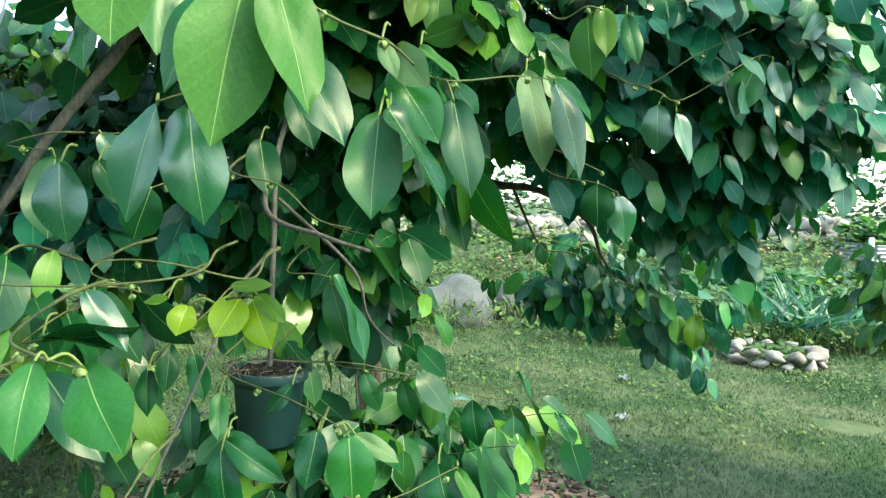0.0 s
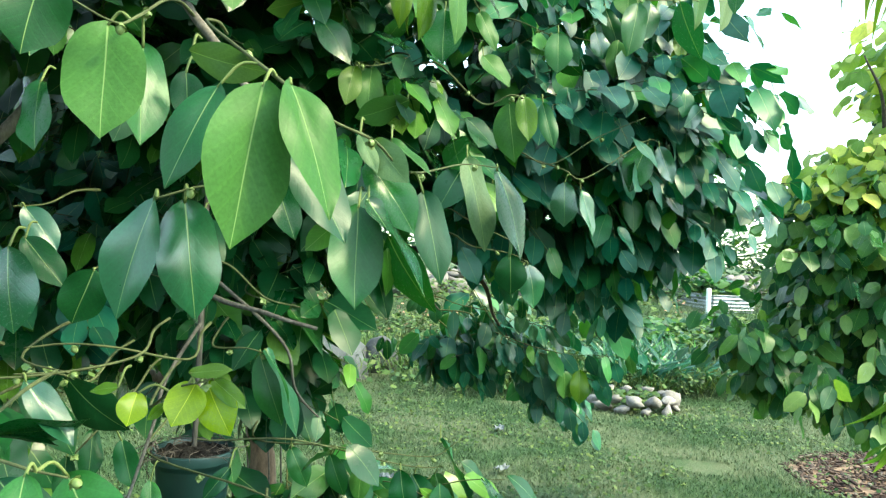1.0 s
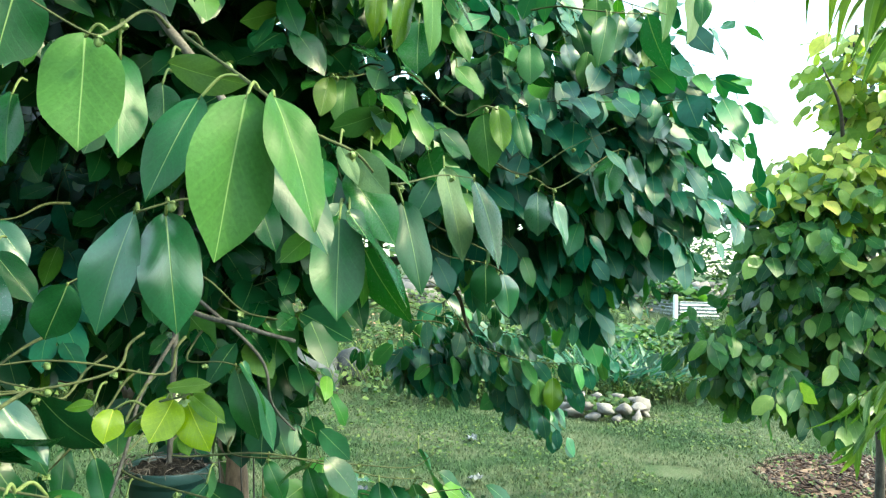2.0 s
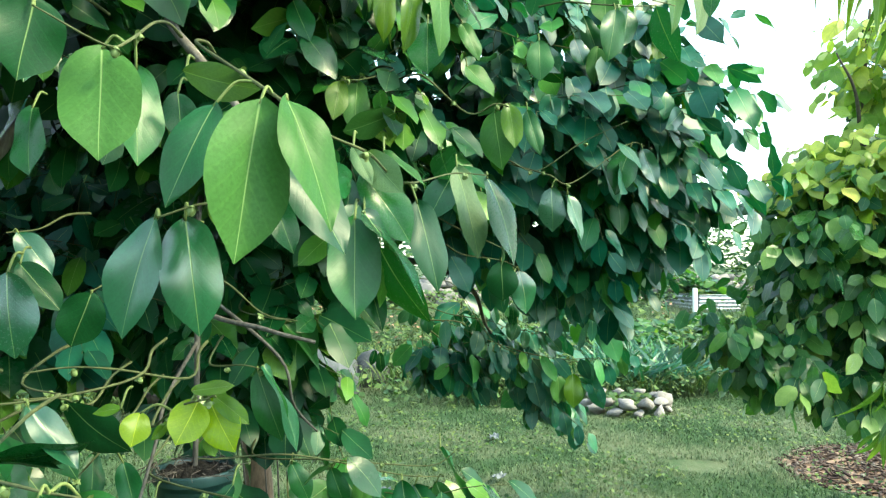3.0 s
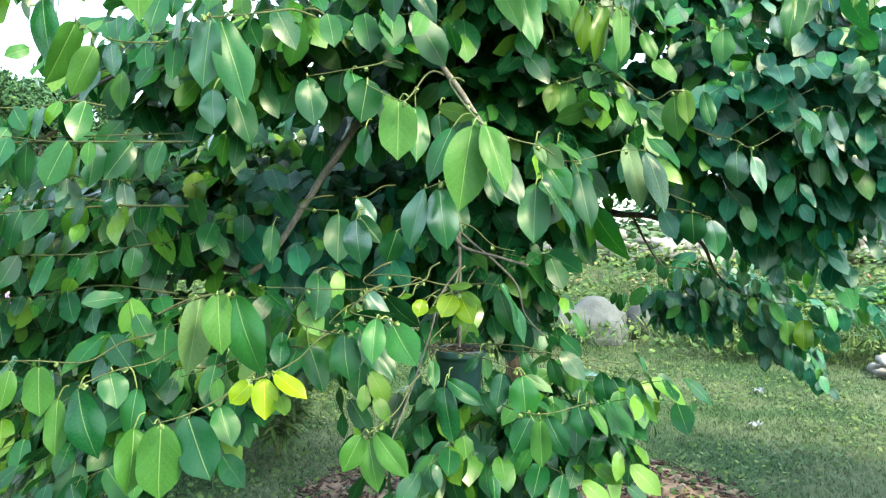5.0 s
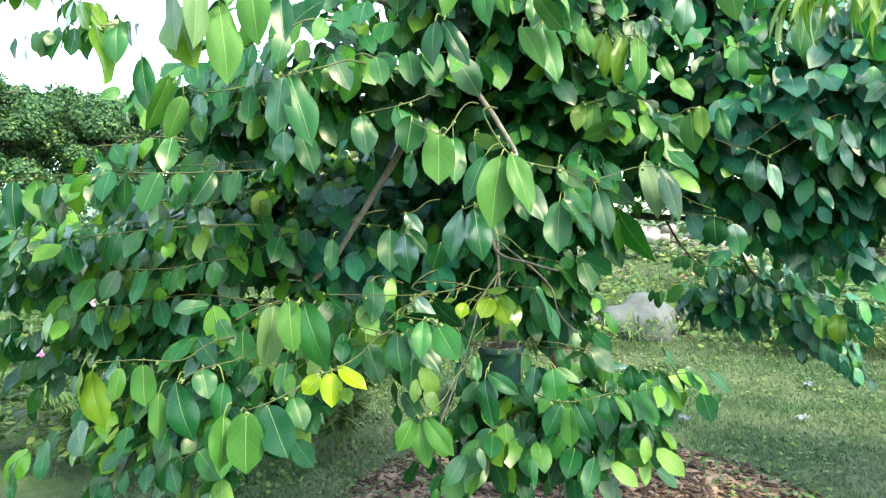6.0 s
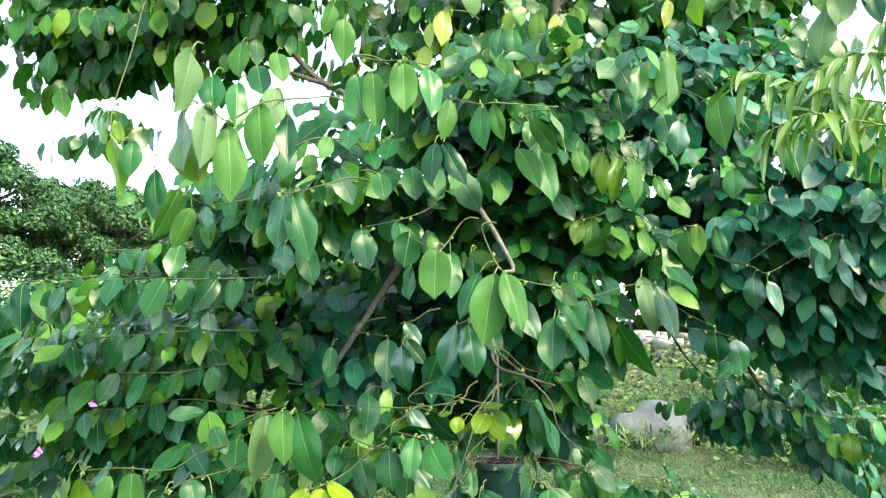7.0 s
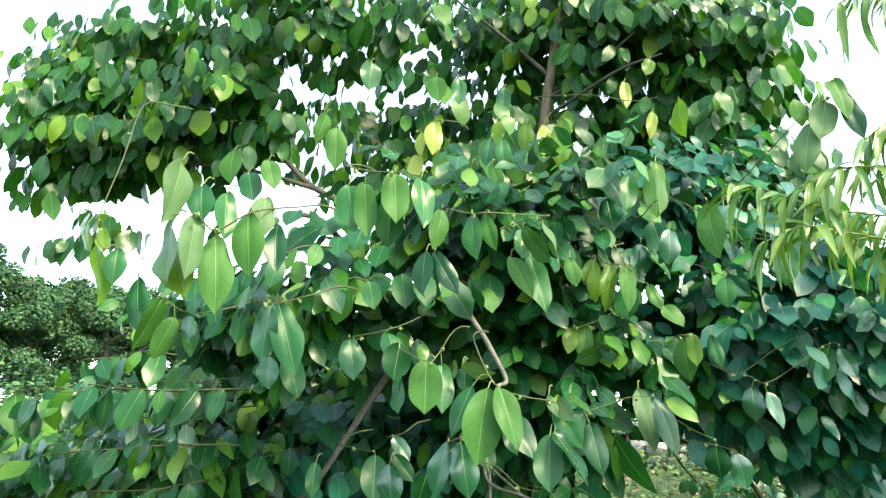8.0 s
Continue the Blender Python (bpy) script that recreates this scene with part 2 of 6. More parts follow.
def quads_mesh(name, verts, quads, mat, uvs=None, smooth=True):
    """A large mesh of four-sided faces, straight from arrays."""
    me = bpy.data.meshes.new(name)
    verts, quads = np.asarray(verts, dtype=np.float32), np.asarray(quads, dtype=np.int32)
    me.vertices.add(len(verts))
    me.vertices.foreach_set("co", verts.ravel())
    me.loops.add(quads.size)
    me.loops.foreach_set("vertex_index", quads.ravel())
    me.polygons.add(len(quads))
    me.polygons.foreach_set("loop_start", np.arange(0, quads.size, 4, dtype=np.int32))
    if smooth:
        me.polygons.foreach_set("use_smooth", np.ones(len(quads), dtype=bool))
    me.materials.append(mat)
    if uvs is not None:
        layer = me.uv_layers.new(name="UVMap")
        layer.data.foreach_set("uv", np.asarray(uvs, dtype=np.float32).ravel())
    me.update(calc_edges=True)
    me.validate()
    return me


def attach(name, me, parent=None, label="", kind=""):
    ob = new(name, me)
    if parent is not None:
        ob.parent = parent
        ob.matrix_parent_inverse = parent.matrix_basis.inverted()
    return tagged(ob, label=label, kind=kind)


def part(name, bm, material, parent, label="", smooth=True):
    me = bpy.data.meshes.new(name)
    bm.to_mesh(me)
    bm.free()
    me.materials.append(material)
    if smooth:
        me.polygons.foreach_set("use_smooth", np.ones(len(me.polygons), dtype=bool))
    return attach(name, me, parent, label)


def thing(name, at, label, category, group="", kind=""):
    ob = new(name)
    ob.matrix_basis = Matrix.Translation(at)
    return tagged(ob, label=label, category=category, group=group, kind=kind)


def glide(points, steps=6):
    """A smooth line through control points."""
    pts = [np.array(p, float) for p in points]
    if len(pts) < 3:
        return [pts[0] + (pts[-1] - pts[0]) * k / steps for k in range(steps + 1)]
    ext = [2 * pts[0] - pts[1], *pts, 2 * pts[-1] - pts[-2]]
    line = []
    for a, b, c, d in zip(ext, ext[1:], ext[2:], ext[3:]):
        for k in range(steps):
            t = k / steps
            line.append(0.5 * (2 * b + (c - a) * t + (2 * a - 5 * b + 4 * c - d) * t * t + (3 * b - a - 3 * c + d) * t**3))
    line.append(pts[-1])
    return line


class Tubes:
    """Gathers round stems of varying thickness into one mesh."""

    def __init__(self):
        self.v, self.f, self.m = [], [], []

    def add(self, line, r0, r1, sides=6, slot=0, lumps=0.0):
        line = [np.array(p, float) for p in line]
        at = len(self.v)
        n = len(line)
        for k, p in enumerate(line):
            d = line[min(k + 1, n - 1)] - line[max(k - 1, 0)]
            d = d / (np.linalg.norm(d) + 1e-9)
            a = np.cross(d, (0.31, 0.12, 0.94) if abs(d[2]) < 0.9 else (1, 0.1, 0))
            a /= np.linalg.norm(a) + 1e-9
            b = np.cross(d, a)
            r = r0 + (r1 - r0) * k / max(n - 1, 1)
            if lumps:
                r *= 1 + lumps * noise.noise(Vector(p) * 14)
            for s in range(sides):
                w = 2 * math.pi * s / sides
                self.v.append(p + r * (math.cos(w) * a + math.sin(w) * b))
        for k in range(n - 1):
            for s in range(sides):
                q = (s + 1) % sides
                self.f.append((at + k * sides + s, at + k * sides + q, at + (k + 1) * sides + q, at + (k + 1) * sides + s))
                self.m.append(slot)
        for start in (at, at + (n - 1) * sides):
            self.f.append(tuple(range(start, start + sides)))
            self.m.append(slot)

    def mesh(self, name, mats):
        return mesh_from(name, self.v, self.f, mats, mat_index=self.m)


# ---------------------------------------------------------------- leaves
OVATE = ([0, 0.03, 0.1, 0.2, 0.35, 0.5, 0.65, 0.78, 0.88, 0.94, 1.0], [0.014, 0.078, 0.156, 0.218, 0.272, 0.287, 0.266, 0.21, 0.128, 0.058, 0.003])
LANCE = ([0, 0.06, 0.2, 0.4, 0.6, 0.8, 0.93, 1.0], [0.01, 0.034, 0.062, 0.076, 0.07, 0.046, 0.019, 0.002])
ROUND = ([0, 0.05, 0.2, 0.4, 0.6, 0.8, 0.93, 1.0], [0.02, 0.16, 0.32, 0.38, 0.36, 0.25, 0.11, 0.004])


def leaf_shape(outline, rows, cols, seed, fold=0.3, droop=0.24, wave=0.045):
    """One leaf of length 1 along y, upper face to +z: points, faces and corner coordinates."""
    rng = random.Random(seed)
    ph, tw, curl = rng.uniform(0, 6), rng.uniform(-0.5, 0.5), rng.uniform(0.3, 1.3)
    pts, uv = [], []
    for i in range(rows + 1):
        v = i / rows
        v = v - 0.09 * math.sin(math.pi * v) * (1 - v)
        h = float(np.interp(v, *outline))
        for j in range(cols + 1):
            u = -1 + 2 * j / cols
            x = u * h * (1 + 0.03 * math.sin(11 * v + ph)) + 0.02 * math.sin(3.2 * v + ph) * v
            z = fold * abs(x) - 1.1 * curl * x * x - droop * curl * v * v + wave * math.sin(9 * v + ph + (2 if u > 0 else 0)) * abs(u) * (1 - 0.6 * v)
            z += tw * x * v
            pts.append((x, v, z))
            uv.append((0.5 + u * h / 0.56, v))
    faces = []
    for i in range(rows):
        for j in range(cols):
            a = i * (cols + 1) + j
            faces.append((a, a + 1, a + cols + 2, a + cols + 1))
    loops = [uv[k] for q in faces for k in q]
    return np.array(pts), np.array(faces), np.array(loops)


NEAR_SHAPES = [leaf_shape(OVATE, 14, 8, s) for s in range(9)]
FAR_SHAPES = [leaf_shape(OVATE, 6, 2, s) for s in range(8)]
LANCE_SHAPES = [leaf_shape(LANCE, 9, 2, s, 0.6, 0.9, 0.02) for s in range(5)]
BLADE_SHAPES = [leaf_shape(LANCE, 4, 1, s, 0.5, 1.0, 0.03) for s in range(5)]
TUFT_SHAPES = [leaf_shape(ROUND, 2, 1, s, 0.2, 0.3) for s in range(4)]
ROUND_SHAPES = [leaf_shape(ROUND, 4, 2, s, 0.2, 0.2) for s in range(4)]


def frame_of(d, up):
    d = d / (np.linalg.norm(d) + 1e-9)
    n = up - d * (up @ d)
    n = n / (np.linalg.norm(n) + 1e-9)
    return np.stack([np.cross(d, n), d, n], 1)


def leaf_cloud(name, places, shapes, mat, parent=None, label="", kind="stuff"):
    """Many leaves in one mesh. places: (origin, 3x3 turn and size)."""
    vs, fs, us, at = [], [], [], 0
    for k, (o, r) in enumerate(places):
        p, f, u = shapes[k % len(shapes)]
        vs.append(p @ r.T + o)
        fs.append(f + at)
        us.append(u)
        at += len(p)
    me = quads_mesh(name, np.concatenate(vs), np.concatenate(fs), mat, np.concatenate(us))
    return attach(name, me, parent, label, kind)


def shoot(rng, start, way, length, size, places, tubes, gap=0.05, sag=0.55, hang=0.62, width=1.0, slot=1, face=None, reach=0.8):
    """A drooping leafy shoot: adds its stem to tubes and its leaves to places."""
    p, d = np.array(start, float), np.array(way, float)
    d /= np.linalg.norm(d)
    n = max(3, int(length / gap))
    line, side = [p.copy()], 1
    for k in range(n):
        d = d + np.array([rng.gauss(0, 0.1), rng.gauss(0, 0.1), -sag * gap * 2 + rng.gauss(0, 0.06)])
        d /= np.linalg.norm(d)
        p = p + d * gap
        line.append(p.copy())
        side = -side
        lat = np.cross(d, (0, 0, 1.0))
        lat = lat / (np.linalg.norm(lat) + 1e-6) * side
        ld = lat * rng.uniform(0.1, 0.9) + d * rng.uniform(0.0, 0.6) + np.array([0, 0, -hang * rng.uniform(0.7, 1.8)])
        up = lat * 0.5 + d * rng.uniform(0.2, 0.9) + np.array([rng.gauss(0, 0.4), rng.gauss(0, 0.4), 0.5])
        if face is not None:
            up = up * 0.7 + face * rng.uniform(0.1, 1.1) + np.array([rng.gauss(0, 0.4), rng.gauss(0, 0.3), 0.0])
            ld = ld + face * rng.uniform(0.15, 1.0) * reach
        s = size * rng.uniform(0.62, 1.12) * (0.75 if k > n - 3 else 1.0)
        fr = frame_of(ld, up) * s
        fr[:, 0] *= rng.uniform(0.8, 1.15) * width
        base = p + lat * 0.012 + np.array([0, 0, 0.006])
        places.append((base, fr))
    tubes.add(line, 0.0022, 0.001, 3, slot)


def open_side(p):
    """The way from a place in a crown towards the open lawn, from where most light comes."""
    w = np.array([0.1 - p[0], -0.9 - p[1], 0.4])
    return w / np.linalg.norm(w)


def blob_shoots(rng, centre, radii, count, axis, length, size, places, tubes, **how):
    """Shoots that start inside an uneven cloud and grow away from the stem's axis."""
    c, r, ax = np.array(centre, float), np.array(radii, float), np.array(axis, float)
    for _ in range(count):
        q = np.array([rng.gauss(0, 1) for _ in range(3)])
        q = q / np.linalg.norm(q) * rng.random() ** 0.45
        p = c + q * r
        out = (p - ax) * (1, 1, 0)
        out = out / (np.linalg.norm(out) + 1e-6)
        way = out * 0.8 + q * 0.6 + np.array([rng.gauss(0, 0.4), rng.gauss(0, 0.4), rng.uniform(-0.1, 0.45)])
        shoot(rng, p - way / np.linalg.norm(way) * length * 0.5, way, length * rng.uniform(0.6, 1.2), size, places, tubes, face=open_side(p) * 0.75 + out * 0.2 + q * 0.4, **how)


def ground_height(x, y):
    """The lawn is nearly level; the garden behind it climbs a gentle bank."""
    far = min(max((math.hypot(x * 0.6, y) - 7.5) / 9.0, 0.0), 1.0)
    return far * far * (3 - 2 * far) * 0.75 + 0.012 * noise.noise(Vector((x * 0.7, y * 0.7, 0))) * min(1.0, abs(y) / 3)


# ---------------------------------------------------------------- ground
def build_ground():
    xs = np.sinh(np.linspace(-6.2, 6.2, 150)) * 2.4
    verts = [(x, y + 4, ground_height(x, y + 4)) for y in xs for x in xs]
    n = len(xs)
    faces = [(j * n + i, j * n + i + 1, (j + 1) * n + i + 1, (j + 1) * n + i) for j in range(n - 1) for i in range(n - 1)]
    me = mesh_from("ground", verts, faces, [LAWN])
    return tagged(new("ground", me), "mown lawn with dry patches rising to a garden bank", "ground", kind="structure")


build_ground()


def by_boulders(x, y):
    """The strip of lower growth in front of the boulders."""
    return -1.1 < x < 1.3 and 7.2 < y < 8.9


def in_mulch(x, y):
    return math.hypot((x + 0.3) / 1.3, (y - 3.0) / 1.15) < 1.0 + 0.12 * noise.noise(Vector((x * 2, y * 2, 3))) or math.hypot((x - 4.35) / 0.95, (y - 4.5) / 0.75) < 1.0 + 0.12 * noise.noise(Vector((x * 2, y * 2, 5)))


def build_grass(name, count, box, height, seed, label):
    rng = np.random.default_rng(seed)
    x0, x1, y0, y1 = box
    px, py = rng.uniform(x0, x1, count), rng.uniform(y0, y1, count)
    keep = np.array([not in_mulch(a, b) and (height < 0.1 or not by_boulders(a, b)) and noise.noise(Vector((a * 1.3, b * 1.3, 9))) > -0.62 for a, b in zip(px, py)])
    px, py = px[keep], py[keep]
    n = len(px)
    pz = np.array([ground_height(a, b) for a, b in zip(px, py)])
    tall = np.array([0.55 + 0.75 * (0.5 + 0.5 * noise.noise(Vector((a * 1.7, b * 1.7, 2)))) for a, b in zip(px, py)])
    h = height * tall * rng.uniform(0.5, 1.4, n)
    ang, lean = rng.uniform(0, 2 * np.pi, n), rng.uniform(0.2, 1.9, n)
    w = rng.uniform(0.0018, 0.0048, n)
    side = np.stack([np.cos(ang), np.sin(ang), 0 * ang], 1) * w[:, None]
    bend = np.stack([-np.sin(ang), np.cos(ang), 0 * ang], 1) * (h * lean)[:, None]
    base = np.stack([px, py, pz - 0.004], 1)
    up = np.stack([0 * h, 0 * h, h], 1)
    mid, tip = base + 0.3 * bend + 0.6 * up, base + bend + up
    v = np.stack([base - side, base + side, mid - 0.8 * side, mid + 0.8 * side, tip - 0.1 * side, tip + 0.1 * side], 1).reshape(-1, 3)
    q = (np.array([[0, 1, 3, 2], [2, 3, 5, 4]])[None] + 6 * np.arange(n)[:, None, None]).reshape(-1, 4)
    ob = new(name, quads_mesh(name, v, q, GRASS))
    return tagged(ob, label, "grass", kind="stuff")


build_grass("lawn_grass", 160000, (-3.2, 6.2, 2.4, 8.6), 0.034, 4, "short mown lawn grass with clover and dry patches")
build_grass("meadow_grass", 26000, (-9.0, 12.0, 7.4, 13.0), 0.3, 5, "tall uncut meadow grass at the garden edge")


def build_mulch(name, cx, cy, rx, ry, count, seed, label):
    rng = random.Random(seed)
    verts, faces = [], []
    rings, seg = 5, 40
    for k in range(rings + 1):
        for s in range(seg):
            a = 2 * math.pi * s / seg
            e = (k / rings) * (1 + 0.1 * noise.noise(Vector((math.cos(a) * 2 + seed, math.sin(a) * 2, 0))))
            x, y = cx + rx * e * math.cos(a), cy + ry * e * math.sin(a)
            verts.append((x, y, ground_height(x, y) + 0.045 * (1 - (k / rings) ** 2) + 0.008 * noise.noise(Vector((x * 9, y * 9, 0)))))
    for k in range(rings):
        for s in range(seg):
            q = (s + 1) % seg
            faces.append((k * seg + s, k * seg + q, (k + 1) * seg + q, (k + 1) * seg + s))
    bed = thing(name, (cx, cy, 0), label, "mulch")
    attach("mound", mesh_from("mound", verts, faces, [CHIP]), bed)
    v, f = [], []
    for _ in range(count):
        a, e = rng.uniform(0, 2 * math.pi), math.sqrt(rng.random()) * 1.05
        x, y = cx + rx * e * math.cos(a), cy + ry * e * math.sin(a)
        z = ground_height(x, y) + 0.05 * max(0, 1 - e * e) + 0.006
        m = Matrix.Translation((x, y, z)) @ Euler((rng.gauss(0, 0.3), rng.gauss(0, 0.3), rng.uniform(0, 6.3))).to_matrix().to_4x4()
        l, w, t = rng.uniform(0.012, 0.05), rng.uniform(0.004, 0.013), rng.uniform(0.002, 0.005)
        at = len(v)
        for sx, sy, sz in ((-1, -1, -1), (1, -1, -1), (1, 1, -1), (-1, 1, -1), (-1, -0.8, 1), (1, -0.9, 1), (0.9, 1, 1), (-1, 0.7, 1)):
            v.append(tuple(m @ Vector((sx * l, sy * w, sz * t))))
        f += [tuple(at + i for i in q) for q in ((0, 3, 2, 1), (4, 5, 6, 7), (0, 1, 5, 4), (1, 2, 6, 5), (2, 3, 7, 6), (3, 0, 4, 7))]
    me = quads_mesh("chip_litter", v, f, CHIP_LOOSE, smooth=False)
    attach("chip_litter", me, bed, kind="stuff")


def chip_material():
    m = Nodes("loose_wood_chips")
    rnd = m.node("ShaderNodeNewGeometry").outputs["Random Per Island"]
    col = m.ramp(rnd, [(0.0, (0.03, 0.018, 0.014)), (0.5, (0.075, 0.046, 0.036)), (0.85, (0.13, 0.092, 0.072)), (1.0, (0.28, 0.235, 0.19))])
    m.base(m.mix(m.noise(80.0), col, m.mix(1.0, col, (0.6, 0.6, 0.6), "MULTIPLY")), 0.9, 0.2)
    return m.mat


CHIP_LOOSE = chip_material()
build_mulch("mulch_ring", -0.3, 3.0, 1.3, 1.15, 2600, 1, "reddish brown wood chip mulch around the tree stem")
build_mulch("garden_path", 4.95, 8.55, 0.5, 0.4, 900, 3, "bare brown garden path with scattered wood chips")
build_mulch("mulch_ring", 4.35, 4.6, 0.95, 0.75, 1800, 2, "brown wood chip mulch under the young tree")


# ---------------------------------------------------------------- stones
def stone_mesh(name, size, seed, mat, detail=2, rough=0.28):
    bm = bmesh.new()
    bmesh.ops.create_icosphere(bm, subdivisions=detail, radius=1.0)
    for v in bm.verts:
        p = v.co.copy()
        k = 1 + rough * noise.noise(p * 1.1 + Vector((seed * 7.3, 0, 0))) + 0.3 * rough * noise.noise(p * 3.1 + Vector((0, seed * 3.1, 0)))
        v.co = Vector((p.x * size[0], p.y * size[1], p.z * size[2])) * k
    me = bpy.data.meshes.new(name)
    bm.to_mesh(me)
    bm.free()
    me.materials.append(mat)
    me.polygons.foreach_set("use_smooth", np.ones(len(me.polygons), dtype=bool))
    return me


def boulder(x, y, size, seed, turn, label):
    ob = new("boulder", stone_mesh("boulder", size, seed, BOULDER, 4, 0.32))
    ob.matrix_basis = pose(x, y, ground_height(x, y) + size[2] * 0.3, 0, 0, turn)
    tagged(ob, label, "boulder", "boulders on the bank")


boulder(-0.08, 8.6, (0.54, 0.42, 0.42), 3, 20, "large pale grey granite boulder in the weeds")
boulder(0.58, 8.9, (0.28, 0.26, 0.3), 4, -15, "rounded grey boulder beside the larger one")
boulder(1.02, 9.1, (0.2, 0.18, 0.2), 5, 40, "small whitish boulder half sunk in weeds")
boulder(-0.85, 8.5, (0.3, 0.26, 0.28), 6, 10, "pale boulder partly hidden by leaves")

STONES = [stone_mesh("stone", (0.1, 0.075, 0.055), 20 + k, FIELDSTONE, 2, 0.7) for k in range(6)]


def stone_ring(cx, cy, rx, ry, tiers, count):
    rng = random.Random(11)
    ring = thing("stone_ring", (cx, cy, 0), "low ring of rounded pale field stones around a planting bed", "stone border")
    for tier in range(tiers):
        for k in range(count):
            a = 2 * math.pi * (k + 0.5 * tier) / count
            x, y = cx + (rx - 0.05 * tier) * math.cos(a), cy + (ry - 0.05 * tier) * math.sin(a)
            s = rng.uniform(0.6, 1.25)
            ob = attach("stone", STONES[rng.randrange(6)], ring)
            m = pose(x, y, ground_height(x, y) + 0.05 + 0.085 * tier, rng.gauss(0, 18), rng.gauss(0, 14), math.degrees(a) + 90 + rng.gauss(0, 30))
            ob.matrix_parent_inverse = Matrix()
            ob.matrix_basis = Matrix.Translation((-cx, -cy, 0)) @ m @ Matrix.Diagonal((s, s, s * rng.uniform(0.85, 1.1), 1))


stone_ring(3.2, 7.05, 0.42, 0.4, 2, 11)


def stone_heap():
    rng = random.Random(12)
    heap = thing("stone_heap", (3.0, 15.5, ground_height(3.0, 15.5)), "long heap of pinkish white stones along the bank", "stone heap")
    base = heap.matrix_basis.translation
    for k in range(290):
        x = rng.uniform(-4.0, 10.5)
        row = rng.random()
        y = 15.2 + rng.gauss(0, 0.3)
        z = ground_height(x, y) + 0.08 + 0.55 * row * max(0.0, 1 - abs(y - 15.2))
        s = rng.uniform(1.3, 2.9)
        ob = attach("stone", STONES[rng.randrange(6)], heap)
        ob.matrix_parent_inverse = Matrix()
        ob.matrix_basis = Matrix.Translation(-base) @ pose(x, y, z, rng.gauss(0, 15), rng.gauss(0, 15), rng.uniform(0, 360)) @ Matrix.Diagonal((s, s, s, 1))


stone_heap()


# ---------------------------------------------------------------- garden beds
def herb_patch(name, label, category, box, count, size, height, seed, shapes, mat, hollow=-2.0, lift=0.0, slim=1.0):
    rng = random.Random(seed)
    places = []
    x0, x1, y0, y1 = box
    while len(places) < count:
        x, y = rng.uniform(x0, x1), rng.uniform(y0, y1)
        k = noise.noise(Vector((x * 0.9, y * 0.9, seed)))
        if k < hollow or math.hypot(x - 4.95, y - 8.5) < 0.6 or (x > 6.2 and 11.2 < y < 13.1 and abs(x - 7.4) < 1.3) or (by_boulders(x, y) and rng.random() < 0.65):
            continue
        top = height * (0.45 + 0.75 * max(0, k + 0.45)) * (1 - 0.4 * abs(2 * (y - y0) / (y1 - y0) - 1) ** 3)
        z = ground_height(x, y) + top * rng.random() ** 0.5
        a = rng.uniform(0, 2 * math.pi)
        d = np.array([math.cos(a), math.sin(a), rng.uniform(-0.4, 0.7) + lift])
        up = np.array([rng.gauss(0, 0.4), rng.gauss(0, 0.4) - 0.4, 1.0])
        fr = frame_of(d, up) * size * rng.uniform(0.5, 1.4)
        fr[:, 0] *= slim
        places.append((np.array([x, y, z]), fr))
    ob = leaf_cloud(name, places, shapes, mat)
    return tagged(ob, label, category, kind="stuff")


herb_patch("garden_weeds", "dense low green weeds and herbs on the bank", "weeds", (-8.0, 11.0, 7.3, 11.5), 15000, 0.075, 0.5, 21, TUFT_SHAPES, HERB)
herb_patch("garden_weeds", "mixed green garden plants further up the bank", "weeds", (-10.0, 14.0, 11.0, 15.2), 13000, 0.1, 0.55, 22, TUFT_SHAPES, HERB)
herb_patch("vegetable_rows", "blue-green leafy vegetables in the garden bed", "vegetables", (2.4, 6.4, 8.6, 11.0), 3600, 0.15, 0.45, 23, FAR_SHAPES, FOLIAGE_SUNNY, -0.25)
herb_patch("strap_plants", "clump of arching blue-green strap leaves in the garden bed", "strap plants", (3.2, 4.5, 7.7, 8.8), 900, 0.42, 0.12, 32, BLADE_SHAPES, FOLIAGE_ROWS, -0.6, 2.0, 0.45)
herb_patch("side_thicket", "dense green undergrowth beside the lawn", "undergrowth", (-9.0, -2.3, 2.6, 8.0), 16000, 0.085, 0.85, 24, TUFT_SHAPES, HERB)
herb_patch("bank_brambles", "tall brambles behind the stone heap", "brambles", (-14.0, 18.0, 16.2, 19.0), 15000, 0.17, 2.5, 25, TUFT_SHAPES, FAR_FOLIAGE)
herb_patch("bank_grass", "long pale grass blades round the boulders", "grass", (-4.0, 7.0, 7.5, 9.6), 12000, 0.2, 0.26, 29, BLADE_SHAPES, HERB, -0.3, 2.4, 0.4)
herb_patch("bank_flowers", "low plants with rusty orange flowers on the bank", "wild flowers", (-1.5, 6.0, 10.5, 12.5), 420, 0.045, 0.6, 30, ROUND_SHAPES, RUST, 0.12)
herb_patch("field_hedge", "rough dark green field hedge below the far trees", "hedge", (-30.0, -11.0, 8.0, 24.0), 26000, 0.17, 2.3, 28, TUFT_SHAPES, FAR_FOLIAGE)
herb_patch("bed_plants", "green seedlings inside the stone ring", "seedlings", (2.95, 3.45, 6.8, 7.3), 200, 0.07, 0.22, 26, ROUND_SHAPES, HERB)


herb_patch("lawn_clover", "low clover and plantain leaves scattered in the lawn", "clover", (-3.0, 6.0, 2.6, 8.2), 9000, 0.028, 0.06, 27, ROUND_SHAPES, HERB, -0.05)


